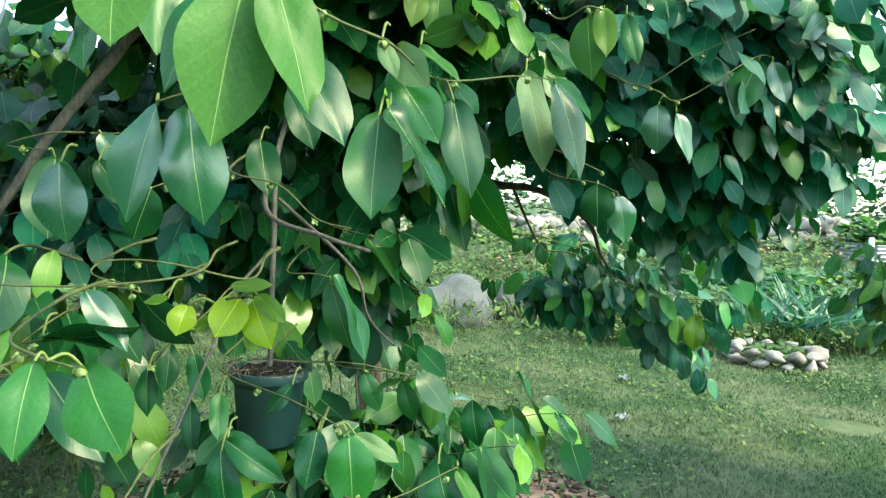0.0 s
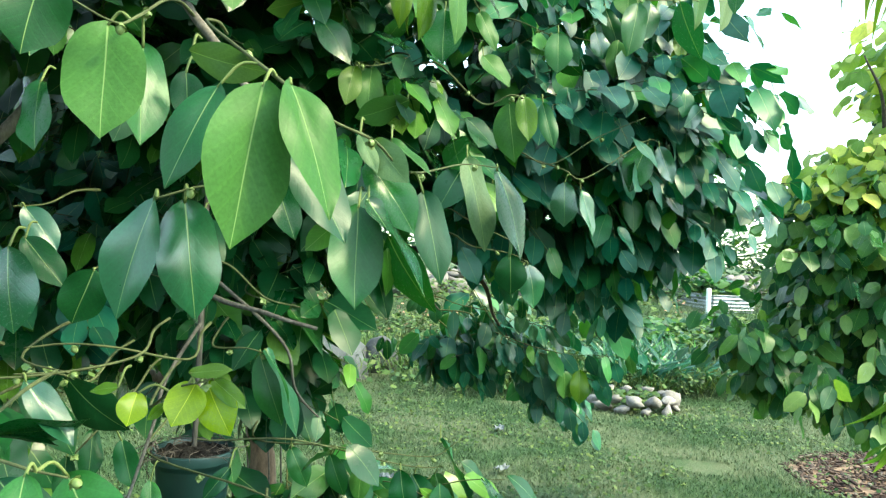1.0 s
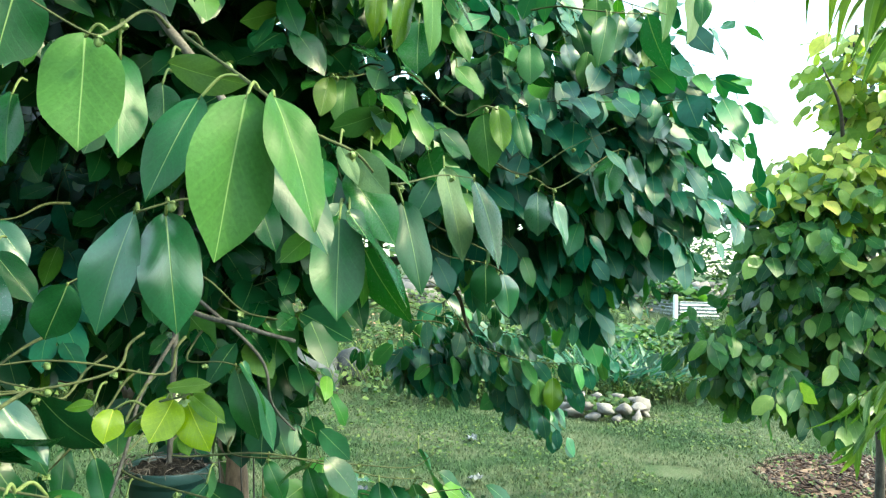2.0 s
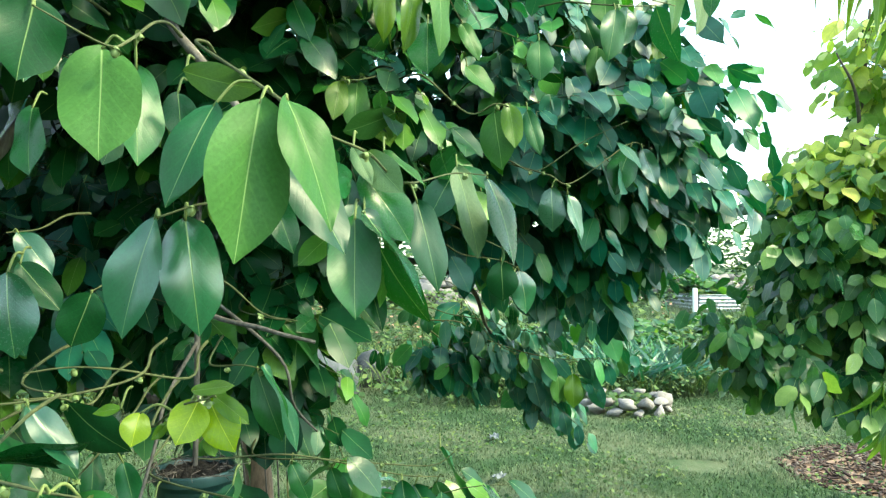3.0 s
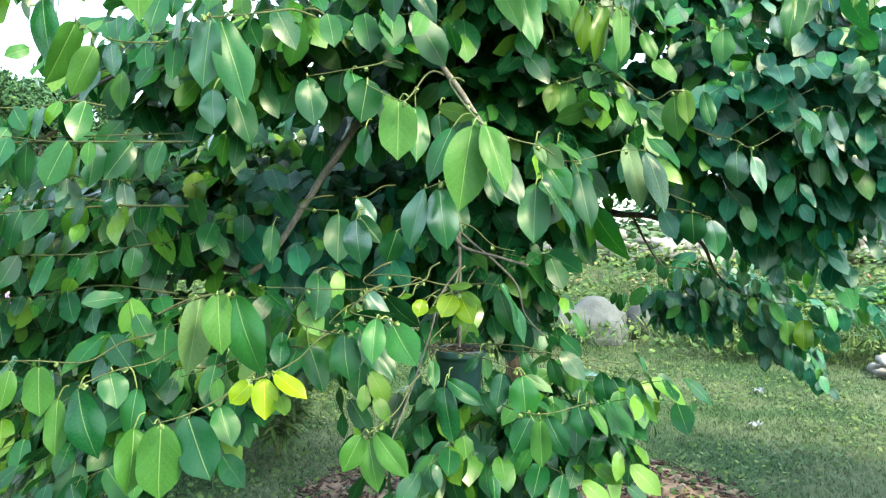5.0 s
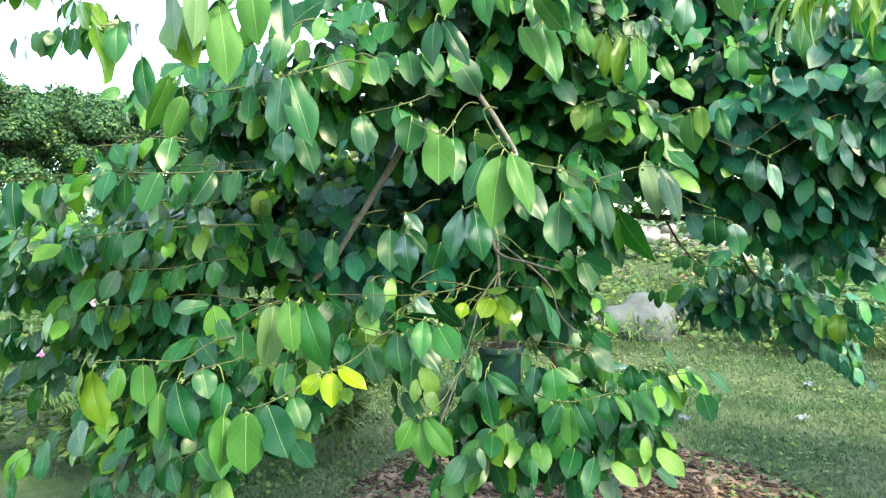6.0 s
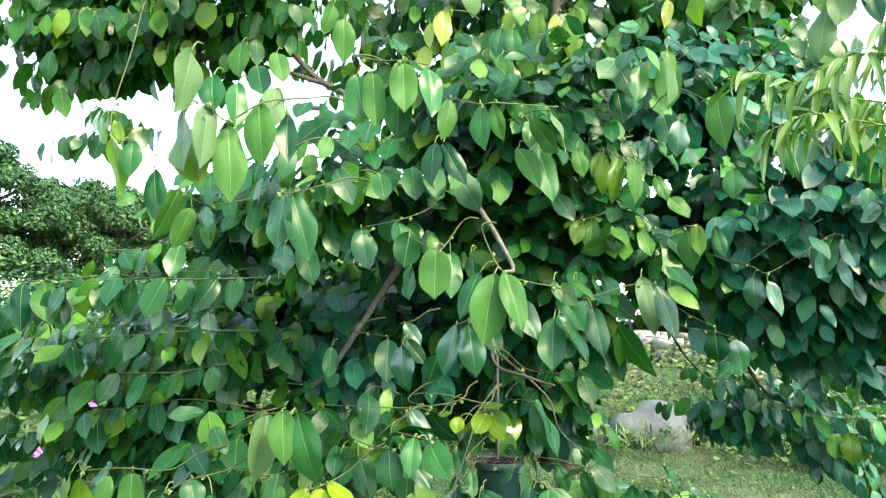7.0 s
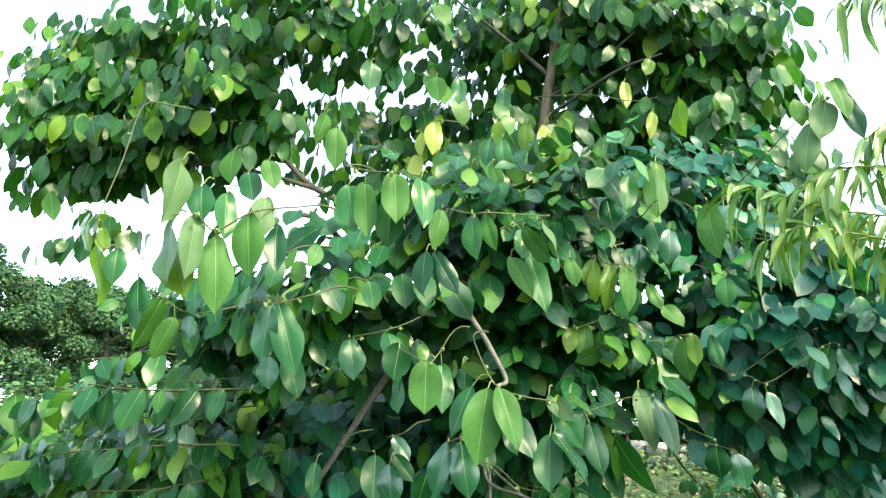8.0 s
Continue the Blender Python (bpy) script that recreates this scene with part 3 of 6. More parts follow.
def fern(x, y, height, seed):
    rng = random.Random(seed)
    z = ground_height(x, y)
    plant = thing("fern", (x, y, z), "bright green fern with arching fronds", "fern", "ferns under the tree")
    for k in range(11):
        a = 2 * math.pi * k / 11 + rng.gauss(0, 0.2)
        out = np.array([math.cos(a), math.sin(a), 0])
        h = height * rng.uniform(0.75, 1.15)
        line = glide([(x, y, z), np.array([x, y, z]) + out * h * 0.3 + (0, 0, h * 0.75), np.array([x, y, z]) + out * h * 0.85 + (0, 0, h * 0.8)], 9)
        tubes, places = Tubes(), []
        tubes.add(line, 0.004, 0.001, 3)
        side = np.cross(out, (0, 0, 1.0))
        for i in range(3, len(line)):
            w = h * 0.24 * (1 - ((i - 3) / (len(line) - 3)) ** 1.5) + 0.01
            d = line[i] - line[i - 1]
            for j in (0, 0.5):
                for s in (-1, 1):
                    places.append((line[i - 1] + d * j, frame_of(side * s + 0.6 * d / np.linalg.norm(d), np.array([0, 0, 1.0])) * w))
        frond = attach("stalk", tubes.mesh("stalk", [SHOOT]), plant)
        leaf_cloud("frond", places, LANCE_SHAPES, HERB, plant, kind="")


fern(-2.0, 3.6, 0.75, 1)
fern(-3.4, 2.9, 0.8, 2)
fern(-2.9, 3.5, 0.7, 3)


def flower_spike(x, y, height, seed):
    rng = random.Random(seed)
    z = ground_height(x, y)
    plant = thing("flower_spike", (x, y, z), "tall stem with mauve pink bell flowers", "flower", "pink flowers beside the tree")
    t = Tubes()
    line = glide([(x, y, z), (x + 0.02, y, z + height * 0.5), (x + 0.05, y + 0.02, z + height)], 6)
    t.add(line, 0.006, 0.002, 5)
    attach("stem", t.mesh("stem", [SHOOT]), plant)
    bells = []
    for k in range(34):
        a = rng.uniform(0, 2 * math.pi)
        zz = z + height * (0.66 + 0.34 * k / 34)
        o = np.array([x + 0.03, y + 0.01, zz])
        d = np.array([math.cos(a), math.sin(a), -0.45])
        bells.append((o, frame_of(d, np.array([0, 0, 1.0])) * 0.06 * (1.25 - 0.7 * k / 34)))
    leaf_cloud("bells", bells, ROUND_SHAPES, FLOWER, plant, kind="")
    low = []
    for k in range(16):
        a = rng.uniform(0, 2 * math.pi)
        o = np.array([x, y, z + height * 0.6 * rng.random()])
        low.append((o, frame_of(np.array([math.cos(a), math.sin(a), 0.1]), np.array([0, 0, 1.0])) * 0.16))
    leaf_cloud("leaves", low, LANCE_SHAPES, HERB, plant, kind="")


for fx, fy, fh, fs in ((-3.75, 2.75, 0.95, 1), (-4.15, 3.6, 1.5, 2), (-3.8, 3.9, 1.45, 3), (-2.9, 4.7, 1.45, 4), (-4.4, 3.9, 1.35, 5), (-3.0, 5.6, 1.5, 6)):
    flower_spike(fx, fy, fh, fs)


# ---------------------------------------------------------------- garden fixtures
def raised_bed(x, y, w, d, h):
    z = ground_height(x, y)
    bed = thing("raised_bed", (x, y, z), "galvanised corrugated steel raised garden bed full of greens", "raised bed")
    for cx, cy, along, length in ((x, y - d / 2, 0, w), (x, y + d / 2, 0, w), (x - w / 2, y, 1, d), (x + w / 2, y, 1, d)):
        n, v, f = 24, [], []
        for k in range(n + 1):
            zz = z - 0.05 + (h + 0.05) * k / n
            o = 0.022 * math.sin(k * math.pi / 2.5)
            for e in (-1, 1):
                for t in (0.0, 0.004):
                    p = (cx + e * length / 2, cy + o + t, zz) if not along else (cx + o + t, cy + e * length / 2, zz)
                    v.append(p)
        for k in range(n):
            a = 4 * k
            f += [(a, a + 2, a + 6, a + 4), (a + 1, a + 5, a + 7, a + 3)]
        f += [(0, 1, 3, 2), (4 * n, 4 * n + 2, 4 * n + 3, 4 * n + 1)]
        attach("side_panel", mesh_from("side_panel", v, f, [STEEL]), bed)
    bm = bmesh.new()
    bmesh.ops.create_grid(bm, x_segments=8, y_segments=6, size=0.5)
    bmesh.ops.transform(bm, matrix=Matrix.Translation((x, y, z + h - 0.06)) @ Matrix.Diagonal((w - 0.04, d - 0.04, 1, 1)), verts=bm.verts)
    part("soil", bm, SOIL, bed)


raised_bed(8.0, 13.8, 0.9, 1.6, 0.3)
herb_patch("bed_greens", "large green vegetable leaves in the raised bed", "vegetables", (7.6, 8.4, 13.1, 14.5), 240, 0.2, 0.5, 31, ROUND_SHAPES, FOLIAGE_SUNNY)
for o in [bpy.data.objects["bed_greens"]]:
    o.location.z += 0.22


def marker_post(x, y, h):
    z = ground_height(x, y)
    bm = bmesh.new()
    bmesh.ops.create_cube(bm, size=1.0)
    bmesh.ops.transform(bm, matrix=pose(x, y, z + h / 2 - 0.05, 0, 0, 12) @ Matrix.Diagonal((0.07, 0.07, h + 0.1, 1)), verts=bm.verts)
    bmesh.ops.bevel(bm, geom=bm.edges[:], offset=0.008, segments=2, affect="EDGES")
    me = bpy.data.meshes.new("post")
    bm.to_mesh(me)
    bm.free()
    me.materials.append(WHITE_PAINT)
    tagged(new("post", me), "white painted wooden marker post by the raised bed", "post")


marker_post(6.93, 12.1, 0.66)


def scrap(x, y, size, seed):
    bm = bmesh.new()
    bmesh.ops.create_grid(bm, x_segments=7, y_segments=5, size=0.5)
    for v in bm.verts:
        p = v.co
        v.co = Vector((p.x * size, p.y * size * 0.6, 0.02 + 0.035 * noise.noise(p * 3 + Vector((seed * 4, 0, 0)))))
    bmesh.ops.solidify(bm, geom=bm.faces[:], thickness=0.003)
    bmesh.ops.transform(bm, matrix=pose(x, y, ground_height(x, y) + 0.03, 0, 0, seed * 40), verts=bm.verts)
    me = bpy.data.meshes.new("weathered_scrap")
    bm.to_mesh(me)
    bm.free()
    me.materials.append(PAPER)
    tagged(new("weathered_scrap", me), "crumpled pale grey scrap lying on the lawn", "scrap", "scraps on the lawn")


scrap(1.18, 4.85, 0.11, 1)
scrap(1.45, 6.0, 0.13, 2)
scrap(0.35, 4.7, 0.1, 3)


# ---------------------------------------------------------------- far trees
def far_tree(x, y, height, spread, seed, lumps=26, label="tall dark green deciduous tree at the field edge", size=0.16):
    rng = random.Random(seed)
    z = ground_height(x, y) + FAR_RISE
    tree = thing("far_tree", (x, y, z), label, "tree", "trees at the field edge")
    t = Tubes()
    t.add(glide([(x, y, z - FAR_RISE), (x + 0.2, y, z + height * 0.4), (x, y + 0.2, z + height * 0.85)], 5), 0.28, 0.06, 8)
    for k in range(6):
        a, h = rng.uniform(0, 6.28), rng.uniform(0.25, 0.7) * height
        t.add(glide([(x, y, z + h), (x + math.cos(a) * spread * 0.4, y + math.sin(a) * spread * 0.4, z + h + height * 0.1), (x + math.cos(a) * spread * 0.8, y + math.sin(a) * spread * 0.8, z + h + height * 0.16)], 4), 0.1, 0.03, 5)
    attach("trunk", t.mesh("trunk", [BARK]), tree)
    places = []
    for _ in range(lumps):
        a, e = rng.uniform(0, 6.28), rng.random() ** 0.5
        h = rng.uniform(0.2, 1.0)
        env = math.sin(math.pi * min(1, 0.18 + 0.82 * h) ** 1.3) ** 0.6
        c = np.array([x + math.cos(a) * e * spread * env, y + math.sin(a) * e * spread * env, z + h * height])
        r = spread * rng.uniform(0.22, 0.42)
        for _ in range(820):
            q = np.array([rng.gauss(0, 1) for _ in range(3)])
            q /= np.linalg.norm(q)
            p = c + q * r * rng.random() ** 0.25 * (1, 1, 0.75)
            d = np.array([rng.gauss(0, 1), rng.gauss(0, 1), -0.5])
            places.append((p, frame_of(d, q + (0, 0, 0.5)) * size * rng.uniform(0.6, 1.4)))
    leaf_cloud("crown", places, TUFT_SHAPES, FAR_FOLIAGE, tree)


FAR_RISE = 1.5
for k, (az, dist, h, sp) in enumerate(((-56, 33, 6.9, 2.8), (-51.5, 36, 7.2, 2.8), (-48, 38, 6.0, 2.8), (-45.5, 40, 6.6, 2.8), (-43, 39, 5.8, 2.8), (-40.5, 40, 6.1, 2.8), (-38, 40, 5.7, 2.8), (-34.5, 40, 5.5, 2.8), (-60, 35, 7.0, 3.2))):
    far_tree(dist * math.sin(radians(az)), dist * math.cos(radians(az)), h, sp, 40 + k)
for k, (az, dist, h, sp) in enumerate(((43, 34, 9.5, 2.2), (48, 34, 9.5, 2.6))):
    far_tree(dist * math.sin(radians(az)), dist * math.cos(radians(az)), h, sp, 60 + k, 20)


# an added hedge, out of view behind the path, blocks low sky light
def hedge():
    n, m = 90, 18
    verts = []
    for side in (0, 1):
        for i in range(n + 1):
            x = -30 + 60 * i / n
            top = HEDGE_TOP + 0.6 * noise.noise(Vector((x * 0.5, 3, 0))) + 0.5 * noise.noise(Vector((x * 1.9, 7, 0)))
            for j in range(m + 1):
                z = top * j / m
                bulge = 0.9 * math.sin(math.pi * min(1, 0.15 + 0.85 * j / m))
                verts.append((x, -8.5 + (1 if side else -1) * (bulge + 0.35 * noise.noise(Vector((x, z, side * 5)))), z - 0.1))
    f = []
    w = m + 1
    for side in (0, 1):
        o = side * (n + 1) * w
        for i in range(n):
            for j in range(m):
                f.append((o + i * w + j, o + (i + 1) * w + j, o + (i + 1) * w + j + 1, o + i * w + j + 1))
    o = (n + 1) * w
    for i in range(n):
        f.append((i * w + m, (i + 1) * w + m, o + (i + 1) * w + m, o + i * w + m))
    tagged(new("hedge", mesh_from("hedge", verts, f, [HEDGE])), "added hedge out of view that blocks low light", "hedge", kind="structure")


# height sets how much low sky the unseen hedge cuts off
HEDGE_TOP = 2.6
hedge()


# ---------------------------------------------------------------- the persimmon tree
AXIS = (-0.3, 3.05, 0.0)
tree = thing("persimmon_tree", AXIS, "broad persimmon tree with drooping glossy green leaves", "tree")


def limb(name, points, r0, r1, parent, mat=None, sides=8):
    t = Tubes()
    t.add(glide(points, 7), r0, r1, sides, 0, 0.12)
    return attach(name, t.mesh(name, [mat or BARK]), parent)


limb("trunk", [(-0.3, 3.1, -0.05), (-0.31, 3.08, 0.3), (-0.36, 3.0, 0.8), (-0.42, 2.75, 1.4), (-0.44, 2.62, 2.1), (-0.40, 2.6, 2.55), (-0.24, 2.6, 3.43), (-0.19, 2.6, 3.75), (-0.12, 2.6, 4.3)], 0.066, 0.014, tree, TRUNK_BARK, 12)
for sx, sy, sh in ((-0.42, 3.0, 0.75), (-0.36, 2.93, 0.9), (-0.28, 2.95, 0.8), (-0.2, 3.0, 0.7), (-0.46, 3.08, 0.6), (-0.24, 2.92, 0.95), (-0.33, 2.9, 0.65), (-0.17, 3.08, 0.6)):
    limb("sucker", [(sx, sy, -0.02), (sx * 1.03, sy - 0.03, sh * 0.5), (sx * 1.12, sy - 0.05, sh)], 0.006, 0.003, tree, TWIG_BARK, 5)
limb("limb", [(-0.40, 2.6, 2.3), (-0.62, 2.4, 2.4), (-0.91, 2.2, 2.54), (-1.39, 2.2, 2.79), (-1.66, 2.2, 3.04), (-2.1, 2.2, 3.25)], 0.026, 0.008, tree)
limb("limb", [(-1.39, 2.2, 2.79), (-1.75, 2.1, 2.9), (-2.5, 2.1, 3.05), (-3.1, 2.0, 3.1)], 0.013, 0.005, tree)
limb("limb", [(-0.24, 2.6, 3.43), (-0.45, 2.55, 3.65), (-0.75, 2.5, 3.95)], 0.014, 0.006, tree)
limb("limb", [(-0.27, 2.6, 3.3), (0.0, 2.5, 3.4), (0.2, 2.4, 3.5)], 0.011, 0.005, tree)
limb("limb", [(-0.28, 2.6, 3.2), (0.1, 2.3, 3.25), (0.3, 2.0, 3.15)], 0.01, 0.004, tree)
limb("limb", [(-0.43, 2.6, 2.3), (-0.6, 1.95, 2.1), (-0.73, 1.68, 1.9), (-0.785, 1.62, 1.794), (-0.835, 1.57, 1.696), (-0.887, 1.53, 1.597), (-1.05, 1.55, 1.399), (-1.217, 1.5, 1.304), (-1.45, 1.45, 1.2)], 0.018, 0.007, tree, PALE_TWIG)
limb("limb", [(-0.43, 2.6, 2.45), (-0.46, 1.8, 2.2), (-0.39, 1.36, 2.004), (-0.297, 1.2, 1.875), (-0.211, 1.05, 1.756), (-0.17, 0.75, 1.72)], 0.013, 0.004, tree, PALE_TWIG)
limb("limb", [(-0.42, 2.6, 1.9), (-0.7, 2.0, 1.98), (-0.786, 1.73, 2.05), (-0.82, 1.5, 2.17), (-0.78, 1.1, 2.25), (-0.75, 0.8, 2.2)], 0.018, 0.006, tree)
limb("limb", [(-0.82, 1.5, 2.17), (-1.0, 1.4, 2.1), (-1.25, 1.2, 2.0), (-1.5, 1.1, 1.85)], 0.01, 0.004, tree)
limb("limb", [(-1.1, 2.2, 1.25), (-1.3, 1.95, 1.34), (-1.542, 1.75, 1.368), (-1.72, 1.7, 1.333), (-1.95, 1.6, 1.28)], 0.014, 0.006, tree, PALE_TWIG)
limb("limb", [(-0.42, 2.6, 1.0), (-0.9, 2.3, 1.2), (-1.4, 2.1, 1.3), (-1.73, 1.94, 1.31), (-1.86, 1.8, 1.26), (-2.2, 1.5, 1.25)], 0.02, 0.007, tree)
limb("limb", [(-0.42, 2.62, 1.45), (0.0, 2.55, 1.57), (0.17, 2.52, 1.566), (0.3, 2.48, 1.55), (0.5, 2.7, 1.45), (0.6, 2.9, 1.3), (0.7, 3.05, 1.2)], 0.02, 0.004, tree)
limb("limb", [(-0.43, 2.6, 1.9), (0.1, 2.3, 2.0), (0.5, 2.1, 1.95), (0.8, 2.05, 1.85)], 0.015, 0.004, tree)
limb("limb", [(-0.42, 2.6, 2.5), (0.0, 2.3, 2.7), (0.5, 2.2, 2.75)], 0.015, 0.005, tree)
limb("limb", [(0.2, 2.5, 1.56), (0.26, 2.6, 1.45), (0.33, 2.9, 1.36), (0.38, 3.0, 1.31)], 0.006, 0.003, tree)
# the branch that passes through the pot
limb("limb", [(-0.44, 2.6, 1.6), (-0.42, 2.0, 1.75), (-0.36, 1.5, 1.62), (-0.345, 1.41, 1.4), (-0.345, 1.40, 1.15), (-0.35, 1.40, 1.0), (-0.40, 1.34, 0.82), (-0.5, 1.2, 0.75)], 0.0065, 0.004, tree, TWIG_BARK)
limb("limb", [(-0.36, 1.5, 1.62), (-0.33, 1.3, 1.48), (-0.2, 1.2, 1.44), (-0.12, 1.18, 1.42)], 0.006, 0.003, tree, TWIG_BARK)
limb("limb", [(-0.345, 1.41, 1.4), (-0.36, 1.2, 1.33), (-0.366, 1.138, 1.26), (-0.384, 1.007, 1.135), (-0.43, 0.92, 0.98)], 0.0035, 0.002, tree, TWIG_BARK)
limb("limb", [(-0.34, 1.42, 1.5), (-0.19, 1.45, 1.36), (-0.16, 1.5, 1.25), (-0.09, 1.63, 1.144)], 0.004, 0.002, tree, TWIG_BARK)

NEAR_MESH = {}
SPRAYS = []
LEAF_RNG = random.Random(77)


def near_mesh(k, mat):
    if (k, mat.name) not in NEAR_MESH:
        p, f, u = NEAR_SHAPES[k]
        NEAR_MESH[k, mat.name] = mesh_from("leaf", p, f, [mat], u)
    return NEAR_MESH[k, mat.name]


def spray(*points):
    """A leafy twig through the given points, thick end first."""
    tubes = Tubes()
    foot = np.array(points[0], float)
    inward = np.array((AXIS[0], AXIS[1], foot[2])) - foot
    inward = inward / np.linalg.norm(inward) * min(0.18, 0.3 * np.linalg.norm(inward))
    line = glide([foot + inward + (0, 0, 0.04), foot + inward * 0.5 + (0, 0, 0.03), *points], 5)
    tubes.add(line, 0.0028, 0.0011, 6, 0, 0.3)
    SPRAYS.append((tubes, line))
    return SPRAYS[-1]


def leaf(twig, base, tip, width, mat):
    """One hanging leaf, from the foot of its blade to its tip, on a short curved stalk."""
    tubes, line = twig
    b, t = np.array(base), np.array(tip)
    d = t - b
    size = np.linalg.norm(d)
    out = (b - np.array((AXIS[0], AXIS[1], 0))) * (1, 1, 0)
    out = out / (np.linalg.norm(out) + 1e-6)
    fr = frame_of(d, open_side(b) + out * 0.25 + np.array((0, 0, 0.35)))
    turn = LEAF_RNG.gauss(0, 0.26)
    true = max(0.36, min(0.8, width * 0.94))
    if width < 0.38:
        true = 0.54
        turn += LEAF_RNG.choice((-1, 1)) * math.acos(width / 0.54)
    c, s = math.cos(turn), math.sin(turn)
    fr = np.stack([c * fr[:, 0] + s * fr[:, 2], fr[:, 1], c * fr[:, 2] - s * fr[:, 0]], 1)
    m = Matrix.Translation(Vector(b)) @ Matrix([[*(fr[i] * (size * true / 0.56, size, size)), 0] for i in range(3)] + [[0, 0, 0, 1]])
    ob = attach("leaf", near_mesh(LEAF_RNG.randrange(len(NEAR_SHAPES)), mat), tree)
    ob.matrix_parent_inverse = tree.matrix_basis.inverted()
    ob.matrix_basis = m
    near = min(line, key=lambda p: np.linalg.norm(p - b))
    far = np.linalg.norm(near - b)
    lift = np.array((0, 0, min(0.01, 0.3 * far + 0.002)))
    root = near if far < 0.05 else b + np.array((0.006, 0.03, 0.024))
    stalk = Tubes()
    stalk.add(glide([root, (root + b) / 2 + lift, b + d * 0.03], 4), 0.0021, 0.0016, 5)
    st = attach("stalk", stalk.mesh("stalk", [SHOOT]), ob)
    st.matrix_parent_inverse = (tree.matrix_basis @ ob.matrix_parent_inverse @ m).inverted()


tw = spray((-0.447, 0.750, 1.347), (-0.379, 0.680, 1.345), (-0.328, 0.660, 1.340))
leaf(tw, (-0.359, 0.648, 1.347), (-0.354, 0.600, 1.273), 0.54, M)
leaf(tw, (-0.344, 0.708, 1.328), (-0.291, 0.660, 1.259), 0.73, M)
tw = spray((-0.595, 1.000, 1.283), (-0.542, 0.960, 1.297))
leaf(tw, (-0.536, 0.951, 1.300), (-0.437, 0.950, 1.298), 0.31, D)
leaf(tw, (-0.493, 0.918, 1.540), (-0.482, 0.900, 1.437), 0.66, S)
tw = spray((-0.523, 1.050, 1.383), (-0.443, 1.000, 1.372))
tw = spray((-0.286, 1.000, 1.860), (-0.166, 0.700, 1.723), (-0.114, 0.760, 1.697), (-0.058, 0.830, 1.686), (-0.004, 0.920, 1.662), (0.101, 1.100, 1.701), (0.165, 1.130, 1.703))
leaf(tw, (-0.176, 0.679, 1.712), (-0.193, 0.630, 1.556), 0.55, L)
leaf(tw, (-0.152, 0.676, 1.715), (-0.097, 0.630, 1.593), 0.46, L)
leaf(tw, (-0.227, 0.742, 1.720), (-0.270, 0.700, 1.617), 0.45, M)
leaf(tw, (-0.176, 0.861, 1.639), (-0.146, 0.850, 1.565), 0.52, D)
leaf(tw, (-0.148, 0.761, 1.659), (-0.086, 0.720, 1.572), 0.55, M)
leaf(tw, (-0.073, 0.870, 1.611), (-0.073, 0.820, 1.488), 0.54, M)
leaf(tw, (-0.063, 0.870, 1.619), (0.020, 0.830, 1.511), 0.37, M)
leaf(tw, (-0.063, 0.899, 1.672), (0.002, 0.860, 1.590), 0.55, M)
leaf(tw, (0.015, 0.928, 1.638), (0.044, 0.880, 1.527), 0.48, M)
leaf(tw, (-0.054, 0.892, 1.697), (-0.020, 0.850, 1.641), 0.28, U)
leaf(tw, (-0.032, 0.930, 1.704), (0.023, 0.900, 1.663), 0.40, L)
leaf(tw, (-0.075, 0.886, 1.703), (-0.055, 0.850, 1.660), 0.41, U)
leaf(tw, (0.125, 1.198, 1.726), (0.169, 1.150, 1.570), 0.42, U)
leaf(tw, (0.167, 1.145, 1.703), (0.226, 1.100, 1.564), 0.42, M)
leaf(tw, (0.190, 1.177, 1.648), (0.214, 1.130, 1.562), 0.34, L)
leaf(tw, (-0.272, 0.817, 1.772), (-0.190, 0.800, 1.745), 0.28, U)
tw = spray((-0.190, 0.850, 1.661), (-0.221, 0.750, 1.620), (-0.245, 0.730, 1.611), (-0.277, 0.720, 1.598))
leaf(tw, (-0.283, 0.737, 1.600), (-0.320, 0.720, 1.479), 0.39, S)
leaf(tw, (-0.257, 0.748, 1.600), (-0.233, 0.730, 1.480), 0.58, S)
tw = spray((-0.334, 0.950, 1.869), (-0.327, 0.800, 1.799), (-0.341, 0.760, 1.781), (-0.407, 0.750, 1.814))
leaf(tw, (-0.352, 0.790, 1.788), (-0.343, 0.740, 1.667), 0.67, L)
leaf(tw, (-0.331, 0.850, 1.782), (-0.316, 0.800, 1.667), 0.53, M)
leaf(tw, (-0.305, 0.962, 1.782), (-0.296, 0.950, 1.717), 0.69, D)
leaf(tw, (-0.410, 0.762, 1.829), (-0.419, 0.750, 1.738), 0.88, D)
leaf(tw, (-0.496, 0.998, 1.762), (-0.494, 0.950, 1.670), 0.35, M)
tw = spray((0.113, 1.450, 1.949), (0.202, 1.450, 1.878), (0.256, 1.420, 1.895), (0.303, 1.450, 1.893))
leaf(tw, (0.266, 1.470, 1.890), (0.268, 1.420, 1.767), 0.61, L)
leaf(tw, (0.291, 1.444, 1.903), (0.295, 1.400, 1.806), 0.47, G)
leaf(tw, (0.348, 1.492, 1.899), (0.364, 1.450, 1.805), 0.42, M)
tw = spray((0.396, 1.750, 1.813), (0.473, 1.700, 1.783), (0.535, 1.700, 1.765), (0.726, 1.780, 1.884), (0.776, 1.780, 1.881))
leaf(tw, (0.473, 1.688, 1.749), (0.476, 1.670, 1.640), 0.68, S)
leaf(tw, (0.516, 1.687, 1.734), (0.563, 1.670, 1.620), 0.46, S)
leaf(tw, (0.740, 1.791, 1.878), (0.675, 1.750, 1.761), 0.61, M)
